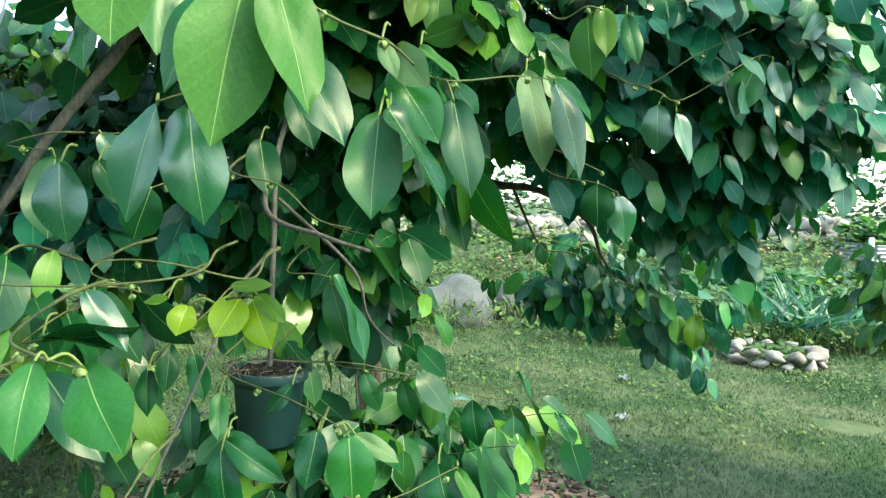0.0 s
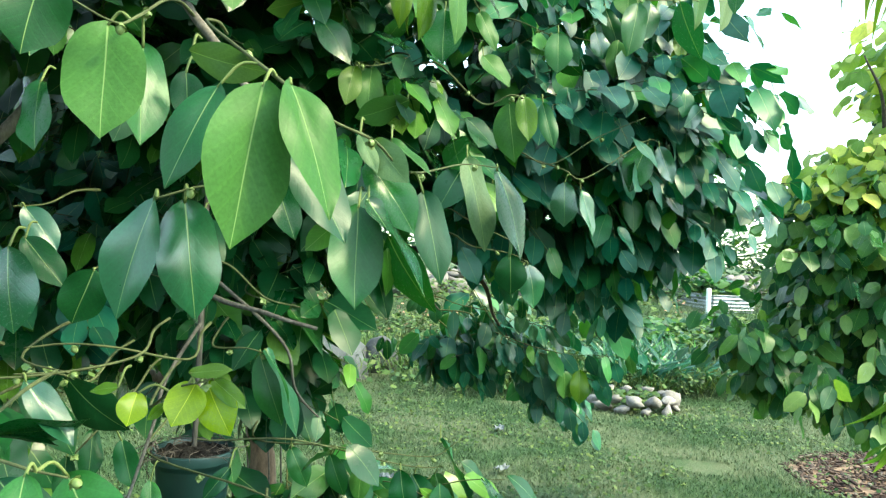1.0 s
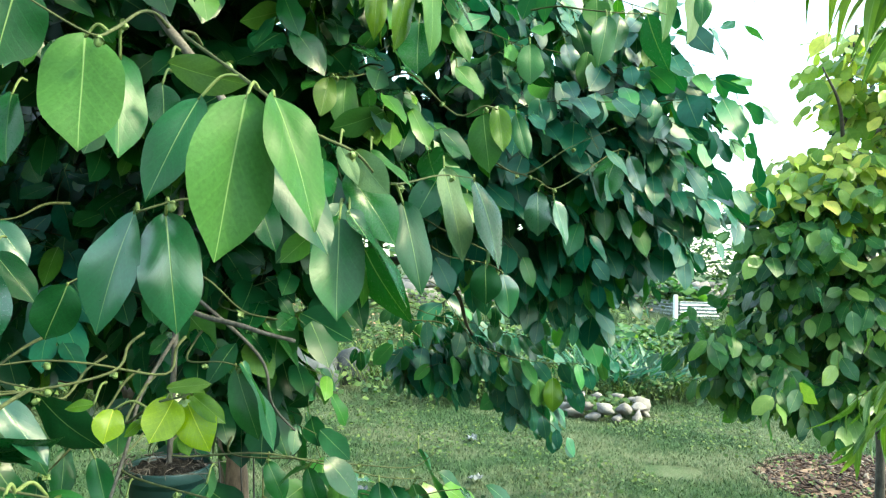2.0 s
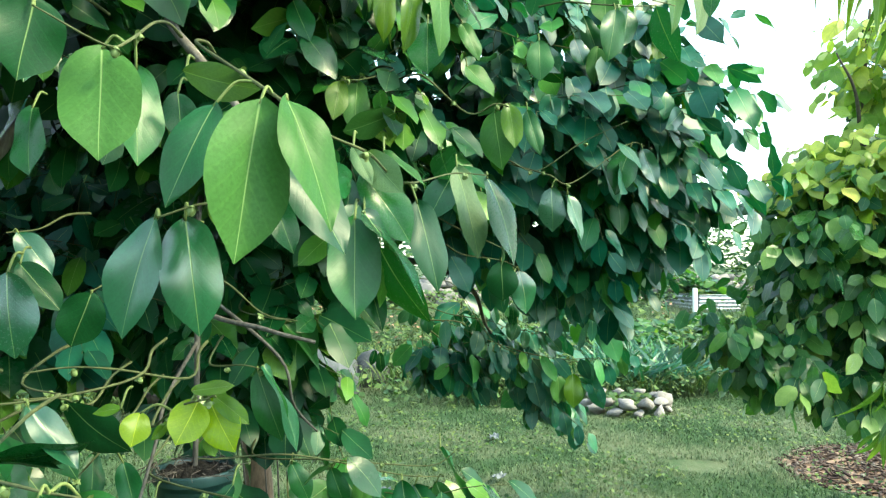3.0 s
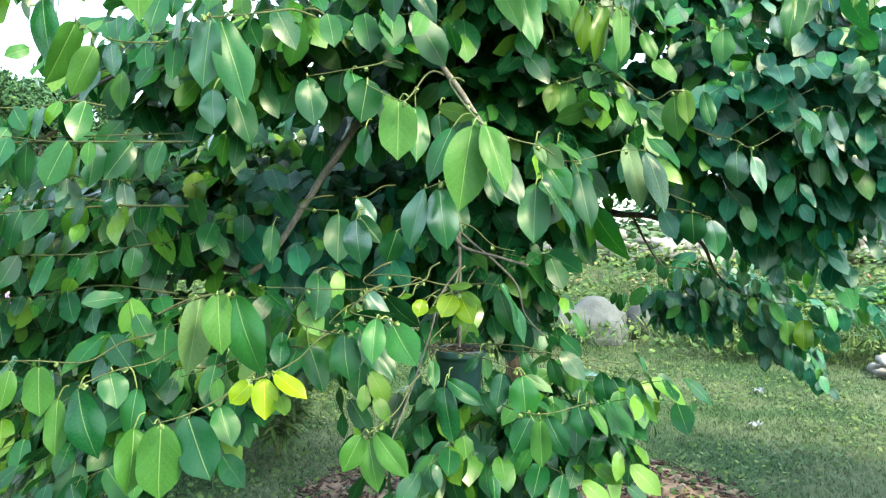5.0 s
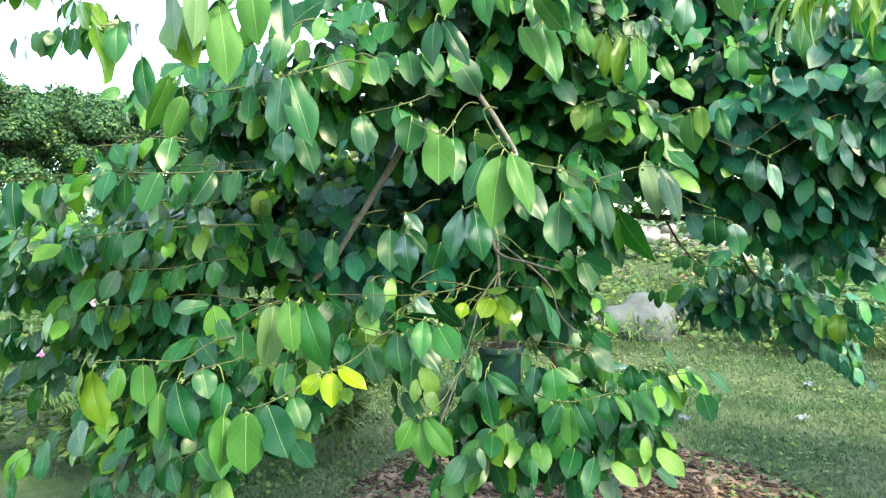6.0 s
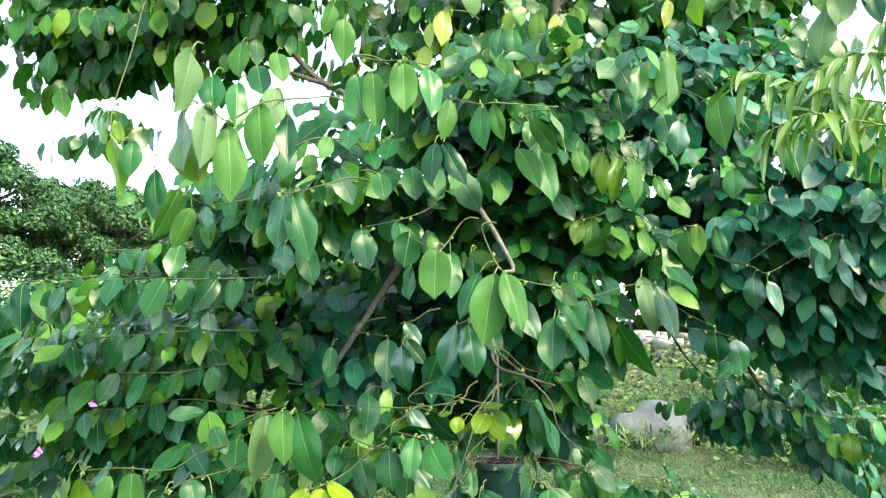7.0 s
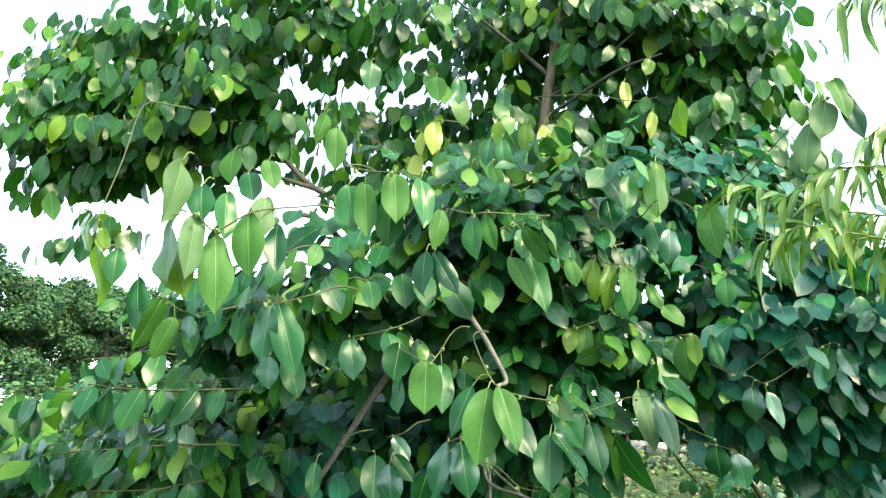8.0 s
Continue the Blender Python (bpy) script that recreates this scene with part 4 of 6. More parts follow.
leaf(tw, (0.762, 1.767, 1.872), (0.799, 1.750, 1.772), 0.50, S)
tw = spray((0.255, 1.750, 1.578), (0.353, 1.730, 1.563), (0.417, 1.780, 1.540))
leaf(tw, (0.348, 1.712, 1.560), (0.352, 1.700, 1.460), 0.86, D)
leaf(tw, (0.410, 1.767, 1.537), (0.441, 1.750, 1.426), 0.70, S)
tw = spray((0.593, 1.700, 2.236), (0.665, 1.650, 2.218), (0.780, 1.720, 2.252))
leaf(tw, (0.675, 1.670, 2.223), (0.655, 1.630, 2.115), 0.64, M)
leaf(tw, (0.779, 1.717, 2.248), (0.817, 1.700, 2.094), 0.36, S)
leaf(tw, (0.796, 1.650, 2.316), (0.782, 1.600, 2.151), 0.38, L)
leaf(tw, (0.817, 1.550, 2.266), (0.792, 1.500, 2.114), 0.43, U)
leaf(tw, (0.809, 1.499, 2.245), (0.791, 1.460, 2.146), 0.39, M)
tw = spray((0.037, 1.400, 2.149), (0.064, 1.300, 2.103), (0.108, 1.300, 2.098), (0.172, 1.380, 2.053))
leaf(tw, (0.068, 1.330, 2.114), (0.059, 1.280, 1.970), 0.39, G)
leaf(tw, (0.113, 1.329, 2.108), (0.131, 1.280, 1.970), 0.46, L)
leaf(tw, (0.113, 1.449, 2.069), (0.104, 1.400, 1.949), 0.63, M)
leaf(tw, (0.174, 1.384, 2.049), (0.207, 1.350, 1.978), 0.54, L)
leaf(tw, (0.215, 1.531, 2.005), (0.276, 1.500, 1.936), 0.72, L)
tw = spray((0.057, 1.600, 2.007), (-0.016, 1.480, 1.950), (-0.071, 1.450, 1.936))
leaf(tw, (-0.033, 1.498, 1.947), (-0.040, 1.450, 1.834), 0.53, L)
leaf(tw, (-0.070, 1.469, 1.940), (-0.087, 1.430, 1.855), 0.56, G)
leaf(tw, (0.043, 1.441, 1.871), (-0.055, 1.420, 1.812), 0.25, L)
tw = spray((0.364, 1.800, 2.183), (0.427, 1.720, 2.128))
leaf(tw, (0.433, 1.714, 2.126), (0.500, 1.700, 2.048), 0.63, S)
leaf(tw, (0.431, 1.729, 2.108), (0.516, 1.720, 2.025), 0.37, D)
leaf(tw, (-0.117, 1.545, 2.107), (-0.067, 1.500, 1.995), 0.33, M)
leaf(tw, (-0.169, 1.439, 2.093), (-0.137, 1.400, 2.008), 0.58, M)
tw = spray((-0.424, 1.150, 1.533), (-0.437, 1.060, 1.511))
leaf(tw, (-0.437, 1.061, 1.510), (-0.462, 1.050, 1.432), 0.82, D)
tw = spray((-0.592, 1.300, 1.611), (-0.605, 1.200, 1.600))
leaf(tw, (-0.594, 1.214, 1.601), (-0.537, 1.200, 1.537), 0.56, S)
leaf(tw, (-0.571, 1.159, 1.552), (-0.505, 1.150, 1.478), 0.52, D)
tw = spray((-0.322, 1.180, 1.365), (-0.412, 1.100, 1.393), (-0.474, 1.080, 1.400), (-0.521, 1.050, 1.397))
tw = spray((-0.462, 1.150, 1.333), (-0.493, 1.100, 1.353), (-0.533, 1.050, 1.360))
leaf(tw, (-0.522, 1.059, 1.350), (-0.440, 1.050, 1.255), 0.53, D)
leaf(tw, (-0.491, 1.129, 1.344), (-0.414, 1.120, 1.249), 0.34, D)
tw = spray((-0.361, 1.100, 1.306), (-0.305, 1.000, 1.354), (-0.266, 0.980, 1.367), (-0.252, 0.980, 1.375))
leaf(tw, (-0.280, 1.002, 1.361), (-0.299, 0.960, 1.314), 0.94, Y)
leaf(tw, (-0.267, 1.016, 1.359), (-0.231, 0.970, 1.299), 0.68, Y)
leaf(tw, (-0.259, 1.009, 1.365), (-0.212, 0.980, 1.333), 0.46, G)
leaf(tw, (-0.286, 0.980, 1.378), (-0.230, 0.980, 1.386), 0.40, G)
leaf(tw, (-0.357, 1.006, 1.346), (-0.359, 0.970, 1.312), 0.90, Y)
leaf(tw, (-0.375, 0.982, 1.357), (-0.412, 0.980, 1.355), 0.56, G)
leaf(tw, (-0.318, 1.002, 1.332), (-0.336, 0.980, 1.315), 0.51, G)
leaf(tw, (-0.269, 1.007, 1.309), (-0.258, 0.980, 1.292), 0.59, G)
tw = spray((-0.326, 1.450, 1.349), (-0.259, 1.420, 1.351), (-0.215, 1.420, 1.339))
leaf(tw, (-0.232, 1.428, 1.337), (-0.183, 1.380, 1.210), 0.47, M)
leaf(tw, (-0.221, 1.415, 1.350), (-0.119, 1.400, 1.199), 0.22, S)
tw = spray((-0.286, 1.650, 1.444), (-0.190, 1.620, 1.423), (-0.114, 1.750, 1.394))
leaf(tw, (-0.245, 1.609, 1.423), (-0.169, 1.600, 1.335), 0.54, D)
leaf(tw, (-0.191, 1.638, 1.415), (-0.100, 1.600, 1.319), 0.37, M)
leaf(tw, (-0.113, 1.760, 1.386), (-0.050, 1.750, 1.294), 0.50, D)
tw = spray((-1.046, 0.950, 1.298), (-0.834, 0.820, 1.362), (-0.731, 0.790, 1.376))
leaf(tw, (-0.857, 0.849, 1.357), (-0.858, 0.800, 1.185), 0.36, U)
leaf(tw, (-0.788, 0.810, 1.375), (-0.753, 0.760, 1.251), 0.56, L)
leaf(tw, (-0.753, 0.825, 1.367), (-0.680, 0.776, 1.195), 0.54, M)
tw = spray((-0.590, 0.800, 1.231), (-0.605, 0.700, 1.219), (-0.631, 0.660, 1.212))
leaf(tw, (-0.620, 0.698, 1.210), (-0.604, 0.660, 1.138), 0.69, Y)
leaf(tw, (-0.644, 0.691, 1.200), (-0.687, 0.670, 1.161), 0.81, Y)
leaf(tw, (-0.594, 0.693, 1.221), (-0.516, 0.670, 1.181), 0.48, Y)
leaf(tw, (-0.590, 0.705, 1.173), (-0.563, 0.680, 1.143), 0.86, G)
tw = spray((-1.091, 0.750, 1.216), (-1.181, 0.680, 1.229), (-1.284, 0.630, 1.226))
leaf(tw, (-1.314, 0.670, 1.197), (-1.270, 0.620, 1.057), 0.54, G)
leaf(tw, (-1.337, 0.664, 1.213), (-1.331, 0.620, 1.109), 0.34, G)
leaf(tw, (-1.235, 0.688, 1.206), (-1.234, 0.650, 1.123), 0.50, L)
leaf(tw, (-1.192, 0.724, 1.208), (-1.163, 0.680, 1.106), 0.69, L)
leaf(tw, (-1.148, 0.728, 1.133), (-1.126, 0.680, 1.019), 0.42, L)
tw = spray((-0.946, 0.800, 1.214), (-0.996, 0.720, 1.204), (-1.046, 0.670, 1.179))
leaf(tw, (-1.078, 0.710, 1.164), (-1.021, 0.660, 1.026), 0.55, M)
leaf(tw, (-1.016, 0.734, 1.200), (-0.973, 0.700, 1.136), 0.80, M)
leaf(tw, (-0.953, 0.746, 1.164), (-0.956, 0.700, 1.057), 0.54, M)
tw = spray((-0.744, 0.780, 1.154), (-0.765, 0.650, 1.140), (-0.825, 0.620, 1.123))
leaf(tw, (-0.829, 0.650, 1.115), (-0.812, 0.600, 0.975), 0.69, L)
leaf(tw, (-0.779, 0.668, 1.128), (-0.709, 0.620, 1.018), 0.69, M)
leaf(tw, (-0.909, 0.670, 1.097), (-0.882, 0.620, 0.974), 0.31, L)
leaf(tw, (-0.774, 0.788, 1.120), (-0.728, 0.750, 1.046), 0.70, M)
tw = spray((-0.635, 0.900, 1.302), (-0.511, 0.800, 1.292), (-0.434, 0.780, 1.298))
leaf(tw, (-0.448, 0.808, 1.293), (-0.358, 0.770, 1.209), 0.46, M)
leaf(tw, (-0.483, 0.806, 1.289), (-0.464, 0.765, 1.202), 0.69, M)
leaf(tw, (-0.593, 0.861, 1.257), (-0.541, 0.850, 1.150), 0.60, D)
leaf(tw, (-0.657, 0.891, 1.257), (-0.687, 0.880, 1.177), 0.54, D)
tw = spray((-0.385, 1.100, 1.380), (-0.487, 0.970, 1.372), (-0.644, 0.920, 1.377), (-0.729, 0.900, 1.381))
leaf(tw, (-0.485, 0.964, 1.368), (-0.416, 0.950, 1.290), 0.44, S)
leaf(tw, (-0.540, 0.952, 1.306), (-0.408, 0.950, 1.288), 0.26, D)
leaf(tw, (-0.733, 0.907, 1.377), (-0.610, 0.900, 1.306), 0.39, D)
tw = spray((-0.362, 0.800, 1.130), (-0.400, 0.720, 1.100))
leaf(tw, (-0.420, 0.735, 1.091), (-0.451, 0.700, 1.023), 0.65, L)
leaf(tw, (-0.410, 0.747, 1.083), (-0.380, 0.700, 0.990), 0.52, L)
leaf(tw, (-0.393, 0.740, 1.096), (-0.317, 0.700, 1.022), 0.47, L)
tw = spray((-0.394, 1.250, 1.191), (-0.212, 1.050, 1.199), (-0.111, 0.950, 1.190))
leaf(tw, (-0.304, 1.000, 1.138), (-0.285, 0.950, 1.017), 0.44, M)
leaf(tw, (-0.114, 0.972, 1.178), (-0.102, 0.930, 1.087), 0.70, M)
leaf(tw, (-0.161, 0.986, 1.179), (-0.171, 0.950, 1.106), 0.58, M)
leaf(tw, (-0.109, 0.987, 1.175), (-0.042, 0.970, 1.146), 0.39, U)
leaf(tw, (-0.295, 0.994, 1.155), (-0.205, 0.970, 1.106), 0.43, M)
tw = spray((-0.182, 1.050, 1.096), (-0.074, 0.930, 1.101), (0.040, 1.100, 1.091))
leaf(tw, (-0.069, 0.944, 1.086), (-0.069, 0.900, 0.993), 0.53, L)
leaf(tw, (-0.056, 0.959, 1.090), (-0.011, 0.920, 1.013), 0.56, M)
leaf(tw, (-0.091, 0.955, 1.089), (-0.131, 0.920, 1.017), 0.68, M)
leaf(tw, (0.007, 1.138, 1.079), (0.031, 1.100, 0.999), 0.64, M)
leaf(tw, (0.038, 1.132, 1.075), (0.083, 1.100, 1.011), 0.40, L)
tw = spray((-0.339, 1.400, 1.176), (-0.161, 1.450, 1.162), (0.067, 1.500, 1.095), (0.171, 1.550, 1.072))
leaf(tw, (0.067, 1.486, 1.088), (0.076, 1.450, 0.999), 0.65, M)
leaf(tw, (0.100, 1.539, 1.061), (0.168, 1.500, 0.953), 0.48, M)
leaf(tw, (0.153, 1.560, 1.059), (0.194, 1.520, 0.950), 0.47, L)
leaf(tw, (0.163, 1.565, 1.133), (0.247, 1.550, 0.995), 0.27, S)
leaf(tw, (-0.166, 1.480, 1.138), (-0.126, 1.450, 1.067), 0.55, M)
leaf(tw, (-0.084, 1.483, 1.123), (-0.055, 1.450, 1.044), 0.53, M)
leaf(tw, (-0.013, 1.504, 1.108), (-0.021, 1.470, 1.023), 0.52, L)
leaf(tw, (-0.255, 1.223, 1.176), (-0.294, 1.200, 1.128), 0.46, M)
tw = spray((-1.071, 1.150, 1.789), (-1.153, 1.020, 1.770), (-1.445, 0.980, 1.765), (-1.657, 0.850, 1.744), (-1.784, 0.800, 1.732))
leaf(tw, (-1.472, 0.998, 1.765), (-1.467, 0.980, 1.626), 0.52, S)
leaf(tw, (-1.553, 1.012, 1.769), (-1.537, 0.970, 1.637), 0.40, L)
leaf(tw, (-1.268, 1.018, 1.759), (-1.265, 1.000, 1.632), 0.59, S)
leaf(tw, (-1.361, 1.039, 1.755), (-1.385, 1.000, 1.634), 0.37, L)
leaf(tw, (-1.140, 1.086, 1.746), (-1.122, 1.050, 1.648), 0.46, M)
leaf(tw, (-1.234, 1.088, 1.772), (-1.207, 1.050, 1.659), 0.53, M)
leaf(tw, (-1.675, 0.863, 1.740), (-1.613, 0.820, 1.610), 0.55, L)
leaf(tw, (-1.744, 0.846, 1.737), (-1.726, 0.800, 1.594), 0.49, M)
leaf(tw, (-1.618, 0.982, 1.741), (-1.598, 0.950, 1.656), 0.52, M)
tw = spray((-1.167, 1.100, 1.660), (-1.250, 1.050, 1.653), (-1.368, 1.020, 1.667))
leaf(tw, (-1.360, 1.018, 1.662), (-1.334, 1.000, 1.556), 0.63, S)
leaf(tw, (-1.248, 1.048, 1.642), (-1.256, 1.030, 1.533), 0.41, S)
leaf(tw, (-1.220, 1.068, 1.647), (-1.190, 1.050, 1.547), 0.51, S)
tw = spray((-1.428, 1.150, 1.608), (-1.541, 1.050, 1.596), (-1.683, 1.050, 1.592))
leaf(tw, (-1.539, 1.047, 1.590), (-1.558, 1.030, 1.474), 0.67, S)
leaf(tw, (-1.701, 1.080, 1.592), (-1.659, 1.050, 1.515), 0.63, M)
leaf(tw, (-1.774, 1.118, 1.502), (-1.774, 1.100, 1.384), 0.47, S)
leaf(tw, (-1.973, 1.018, 1.516), (-1.991, 1.000, 1.370), 0.42, S)
leaf(tw, (-1.540, 1.130, 1.457), (-1.578, 1.100, 1.373), 0.64, G)
leaf(tw, (-2.063, 1.108, 1.523), (-1.909, 1.100, 1.432), 0.34, D)
tw = spray((-1.352, 1.300, 1.485), (-1.444, 1.200, 1.477))
leaf(tw, (-1.465, 1.211, 1.469), (-1.504, 1.200, 1.360), 0.51, D)
leaf(tw, (-1.440, 1.211, 1.469), (-1.378, 1.200, 1.368), 0.50, D)
leaf(tw, (-1.970, 1.318, 1.286), (-1.979, 1.300, 1.178), 0.80, S)
leaf(tw, (-2.332, 1.334, 1.252), (-2.308, 1.300, 1.148), 0.82, M)
leaf(tw, (-1.641, 1.218, 1.349), (-1.638, 1.200, 1.226), 0.42, S)
tw = spray((-0.816, 1.300, 1.581), (-0.605, 1.080, 1.563))
leaf(tw, (-0.602, 1.094, 1.554), (-0.589, 1.050, 1.431), 0.60, M)
leaf(tw, (-0.859, 1.236, 1.526), (-0.852, 1.200, 1.426), 0.49, M)
tw = spray((-0.559, 0.620, 1.935), (-0.589, 0.500, 1.894), (-0.613, 0.480, 1.891))
leaf(tw, (-0.609, 0.527, 1.898), (-0.534, 0.480, 1.756), 0.42, M)
leaf(tw, (-0.609, 0.498, 1.893), (-0.628, 0.480, 1.771), 0.50, S)
leaf(tw, (-0.679, 0.618, 1.793), (-0.672, 0.600, 1.720), 0.74, S)
leaf(tw, (-0.712, 0.761, 1.811), (-0.666, 0.750, 1.706), 0.57, D)
tw = spray((-0.466, 1.000, 1.914), (-0.485, 0.870, 1.876), (-0.569, 0.820, 1.854))
leaf(tw, (-0.577, 0.839, 1.854), (-0.541, 0.800, 1.756), 0.64, M)
leaf(tw, (-0.492, 0.889, 1.876), (-0.439, 0.850, 1.771), 0.66, M)
tw = spray((-0.606, 0.600, 2.142), (-0.617, 0.420, 2.079), (-0.673, 0.370, 2.029), (-0.695, 0.330, 2.055), (-0.708, 0.280, 2.039))
leaf(tw, (-0.710, 0.350, 2.060), (-0.671, 0.300, 1.933), 0.44, U)
leaf(tw, (-0.694, 0.400, 2.026), (-0.640, 0.350, 1.870), 0.42, L)
leaf(tw, (-0.637, 0.430, 2.079), (-0.600, 0.380, 1.948), 0.49, L)
leaf(tw, (-0.712, 0.367, 2.130), (-0.686, 0.330, 2.048), 0.62, M)
leaf(tw, (-0.703, 0.445, 2.138), (-0.673, 0.400, 2.026), 0.44, M)
leaf(tw, (-0.747, 0.330, 2.049), (-0.722, 0.280, 1.908), 0.26, U)
leaf(tw, (-0.771, 0.380, 2.018), (-0.720, 0.330, 1.890), 0.36, G)
leaf(tw, (-0.724, 0.310, 2.167), (-0.693, 0.260, 2.022), 0.28, U)
leaf(tw, (-0.604, 0.495, 2.068), (-0.581, 0.450, 1.957), 0.42, M)
leaf(tw, (-0.627, 0.482, 2.132), (-0.616, 0.440, 2.031), 0.34, U)
tw = spray((-0.962, 0.750, 2.030), (-1.067, 0.620, 2.011))
leaf(tw, (-1.090, 0.648, 2.011), (-1.045, 0.600, 1.874), 0.40, M)
tw = spray((-1.527, 1.100, 2.765), (-1.273, 0.750, 2.399), (-1.156, 0.560, 2.147), (-1.129, 0.550, 2.075), (-1.076, 0.550, 2.066))
leaf(tw, (-1.108, 0.586, 2.075), (-1.088, 0.550, 1.986), 0.61, M)
leaf(tw, (-1.181, 0.598, 2.090), (-1.085, 0.550, 1.937), 0.23, G)
leaf(tw, (-1.213, 0.582, 2.148), (-1.187, 0.550, 2.071), 0.25, G)
leaf(tw, (-1.167, 0.592, 2.138), (-1.132, 0.560, 2.064), 0.39, G)
tw = spray((-0.925, 0.800, 1.944), (-0.914, 0.630, 1.907), (-0.988, 0.620, 1.949))
leaf(tw, (-1.009, 0.646, 1.953), (-1.038, 0.600, 1.816), 0.35, L)
leaf(tw, (-0.961, 0.640, 1.901), (-0.990, 0.600, 1.800), 0.51, L)
leaf(tw, (-0.920, 0.638, 1.904), (-0.904, 0.620, 1.836), 0.55, S)
leaf(tw, (-0.831, 0.736, 1.934), (-0.834, 0.700, 1.847), 0.47, M)
tw = spray((-0.489, 0.600, 2.234), (-0.366, 0.470, 2.158), (-0.312, 0.460, 2.149), (-0.271, 0.500, 2.148))
leaf(tw, (-0.328, 0.497, 2.161), (-0.306, 0.450, 2.046), 0.51, L)
leaf(tw, (-0.398, 0.500, 2.147), (-0.374, 0.450, 2.021), 0.39, L)
leaf(tw, (-0.439, 0.504, 2.147), (-0.407, 0.460, 2.039), 0.30, M)
leaf(tw, (-0.364, 0.562, 2.121), (-0.360, 0.550, 2.017), 0.65, D)
leaf(tw, (-0.286, 0.546, 2.161), (-0.254, 0.500, 2.046), 0.46, M)
tw = spray((-0.079, 1.000, 2.185), (-0.171, 0.720, 2.122), (-0.209, 0.700, 2.117), (-0.276, 0.680, 2.132))
leaf(tw, (-0.216, 0.725, 2.123), (-0.206, 0.680, 2.008), 0.47, M)
leaf(tw, (-0.189, 0.738, 2.124), (-0.161, 0.700, 2.031), 0.40, L)
leaf(tw, (-0.354, 0.792, 2.057), (-0.357, 0.750, 1.949), 0.54, M)
leaf(tw, (-0.334, 0.798, 2.057), (-0.273, 0.760, 1.951), 0.41, M)
leaf(tw, (-0.282, 0.700, 2.136), (-0.284, 0.660, 2.039), 0.50, L)
tw = spray((-0.192, 0.950, 2.145), (-0.105, 0.880, 2.144), (-0.060, 0.860, 2.128))
leaf(tw, (-0.121, 0.888, 2.127), (-0.067, 0.850, 2.019), 0.31, L)
leaf(tw, (-0.078, 0.889, 2.144), (-0.012, 0.850, 2.031), 0.27, U)
leaf(tw, (-0.118, 0.947, 2.062), (-0.069, 0.900, 1.916), 0.41, M)
leaf(tw, (-0.164, 0.918, 2.059), (-0.101, 0.880, 1.951), 0.44, L)
leaf(tw, (-0.020, 0.981, 2.058), (0.004, 0.950, 1.986), 0.57, L)
leaf(tw, (-0.136, 0.932, 2.134), (-0.124, 0.900, 2.058), 0.56, M)
tw = spray((0.282, 1.100, 2.319), (0.336, 1.020, 2.195))
leaf(tw, (0.338, 1.050, 2.197), (0.344, 1.000, 2.046), 0.49, L)
leaf(tw, (0.218, 1.050, 2.324), (0.231, 1.000, 2.169), 0.27, G)
leaf(tw, (0.253, 1.418, 2.232), (0.250, 1.400, 2.119), 0.64, S)
leaf(tw, (0.160, 1.518, 2.215), (0.157, 1.500, 2.091), 0.61, S)
leaf(tw, (0.141, 1.340, 2.395), (0.131, 1.300, 2.271), 0.52, M)
leaf(tw, (0.628, 1.640, 2.201), (0.605, 1.600, 2.075), 0.61, M)
leaf(tw, (0.423, 1.634, 2.107), (0.418, 1.600, 2.007), 0.67, M)
leaf(tw, (0.275, 1.633, 1.728), (0.272, 1.600, 1.638), 0.65, M)
leaf(tw, (-0.972, 1.540, 2.793), (-0.955, 1.500, 2.620), 0.52, L)
leaf(tw, (-1.014, 1.534, 2.857), (-1.024, 1.500, 2.723), 0.29, L)
leaf(tw, (-0.994, 2.234, 3.456), (-0.976, 2.200, 3.281), 0.53, M)
leaf(tw, (-0.648, 2.231, 3.304), (-0.638, 2.200, 3.160), 0.56, M)
leaf(tw, (-0.421, 2.231, 3.217), (-0.424, 2.200, 3.085), 0.56, M)
tw = spray((-0.466, 1.450, 2.710), (-0.495, 1.320, 2.660), (-0.563, 1.320, 2.631))
# sunlit cluster: its brightness comes from the pale and lime leaf colours
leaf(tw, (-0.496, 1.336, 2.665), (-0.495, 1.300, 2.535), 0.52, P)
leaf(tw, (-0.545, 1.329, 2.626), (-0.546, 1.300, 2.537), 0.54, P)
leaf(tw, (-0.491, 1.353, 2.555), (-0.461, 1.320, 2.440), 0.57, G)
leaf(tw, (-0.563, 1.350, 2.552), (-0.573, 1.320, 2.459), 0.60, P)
tw = spray((-0.149, 1.800, 2.855), (-0.163, 1.720, 2.778), (-0.090, 1.720, 2.787))
# these two leaves are coloured pale and lime to look sun-struck
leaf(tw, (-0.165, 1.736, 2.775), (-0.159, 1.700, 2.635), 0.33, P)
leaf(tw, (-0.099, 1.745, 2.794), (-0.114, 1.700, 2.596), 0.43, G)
leaf(tw, (-0.364, 1.632, 2.704), (-0.377, 1.600, 2.590), 0.50, M)
leaf(tw, (-0.320, 1.633, 2.699), (-0.306, 1.600, 2.577), 0.50, M)
leaf(tw, (-0.416, 1.536, 2.571), (-0.445, 1.500, 2.442), 0.39, L)
leaf(tw, (-0.340, 1.532, 2.561), (-0.305, 1.500, 2.449), 0.47, L)
leaf(tw, (-0.106, 1.443, 2.444), (-0.116, 1.400, 2.288), 0.59, M)
# upper right leaves, sunlight painted in by pale and lime materials
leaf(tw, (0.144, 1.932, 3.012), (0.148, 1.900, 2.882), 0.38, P)
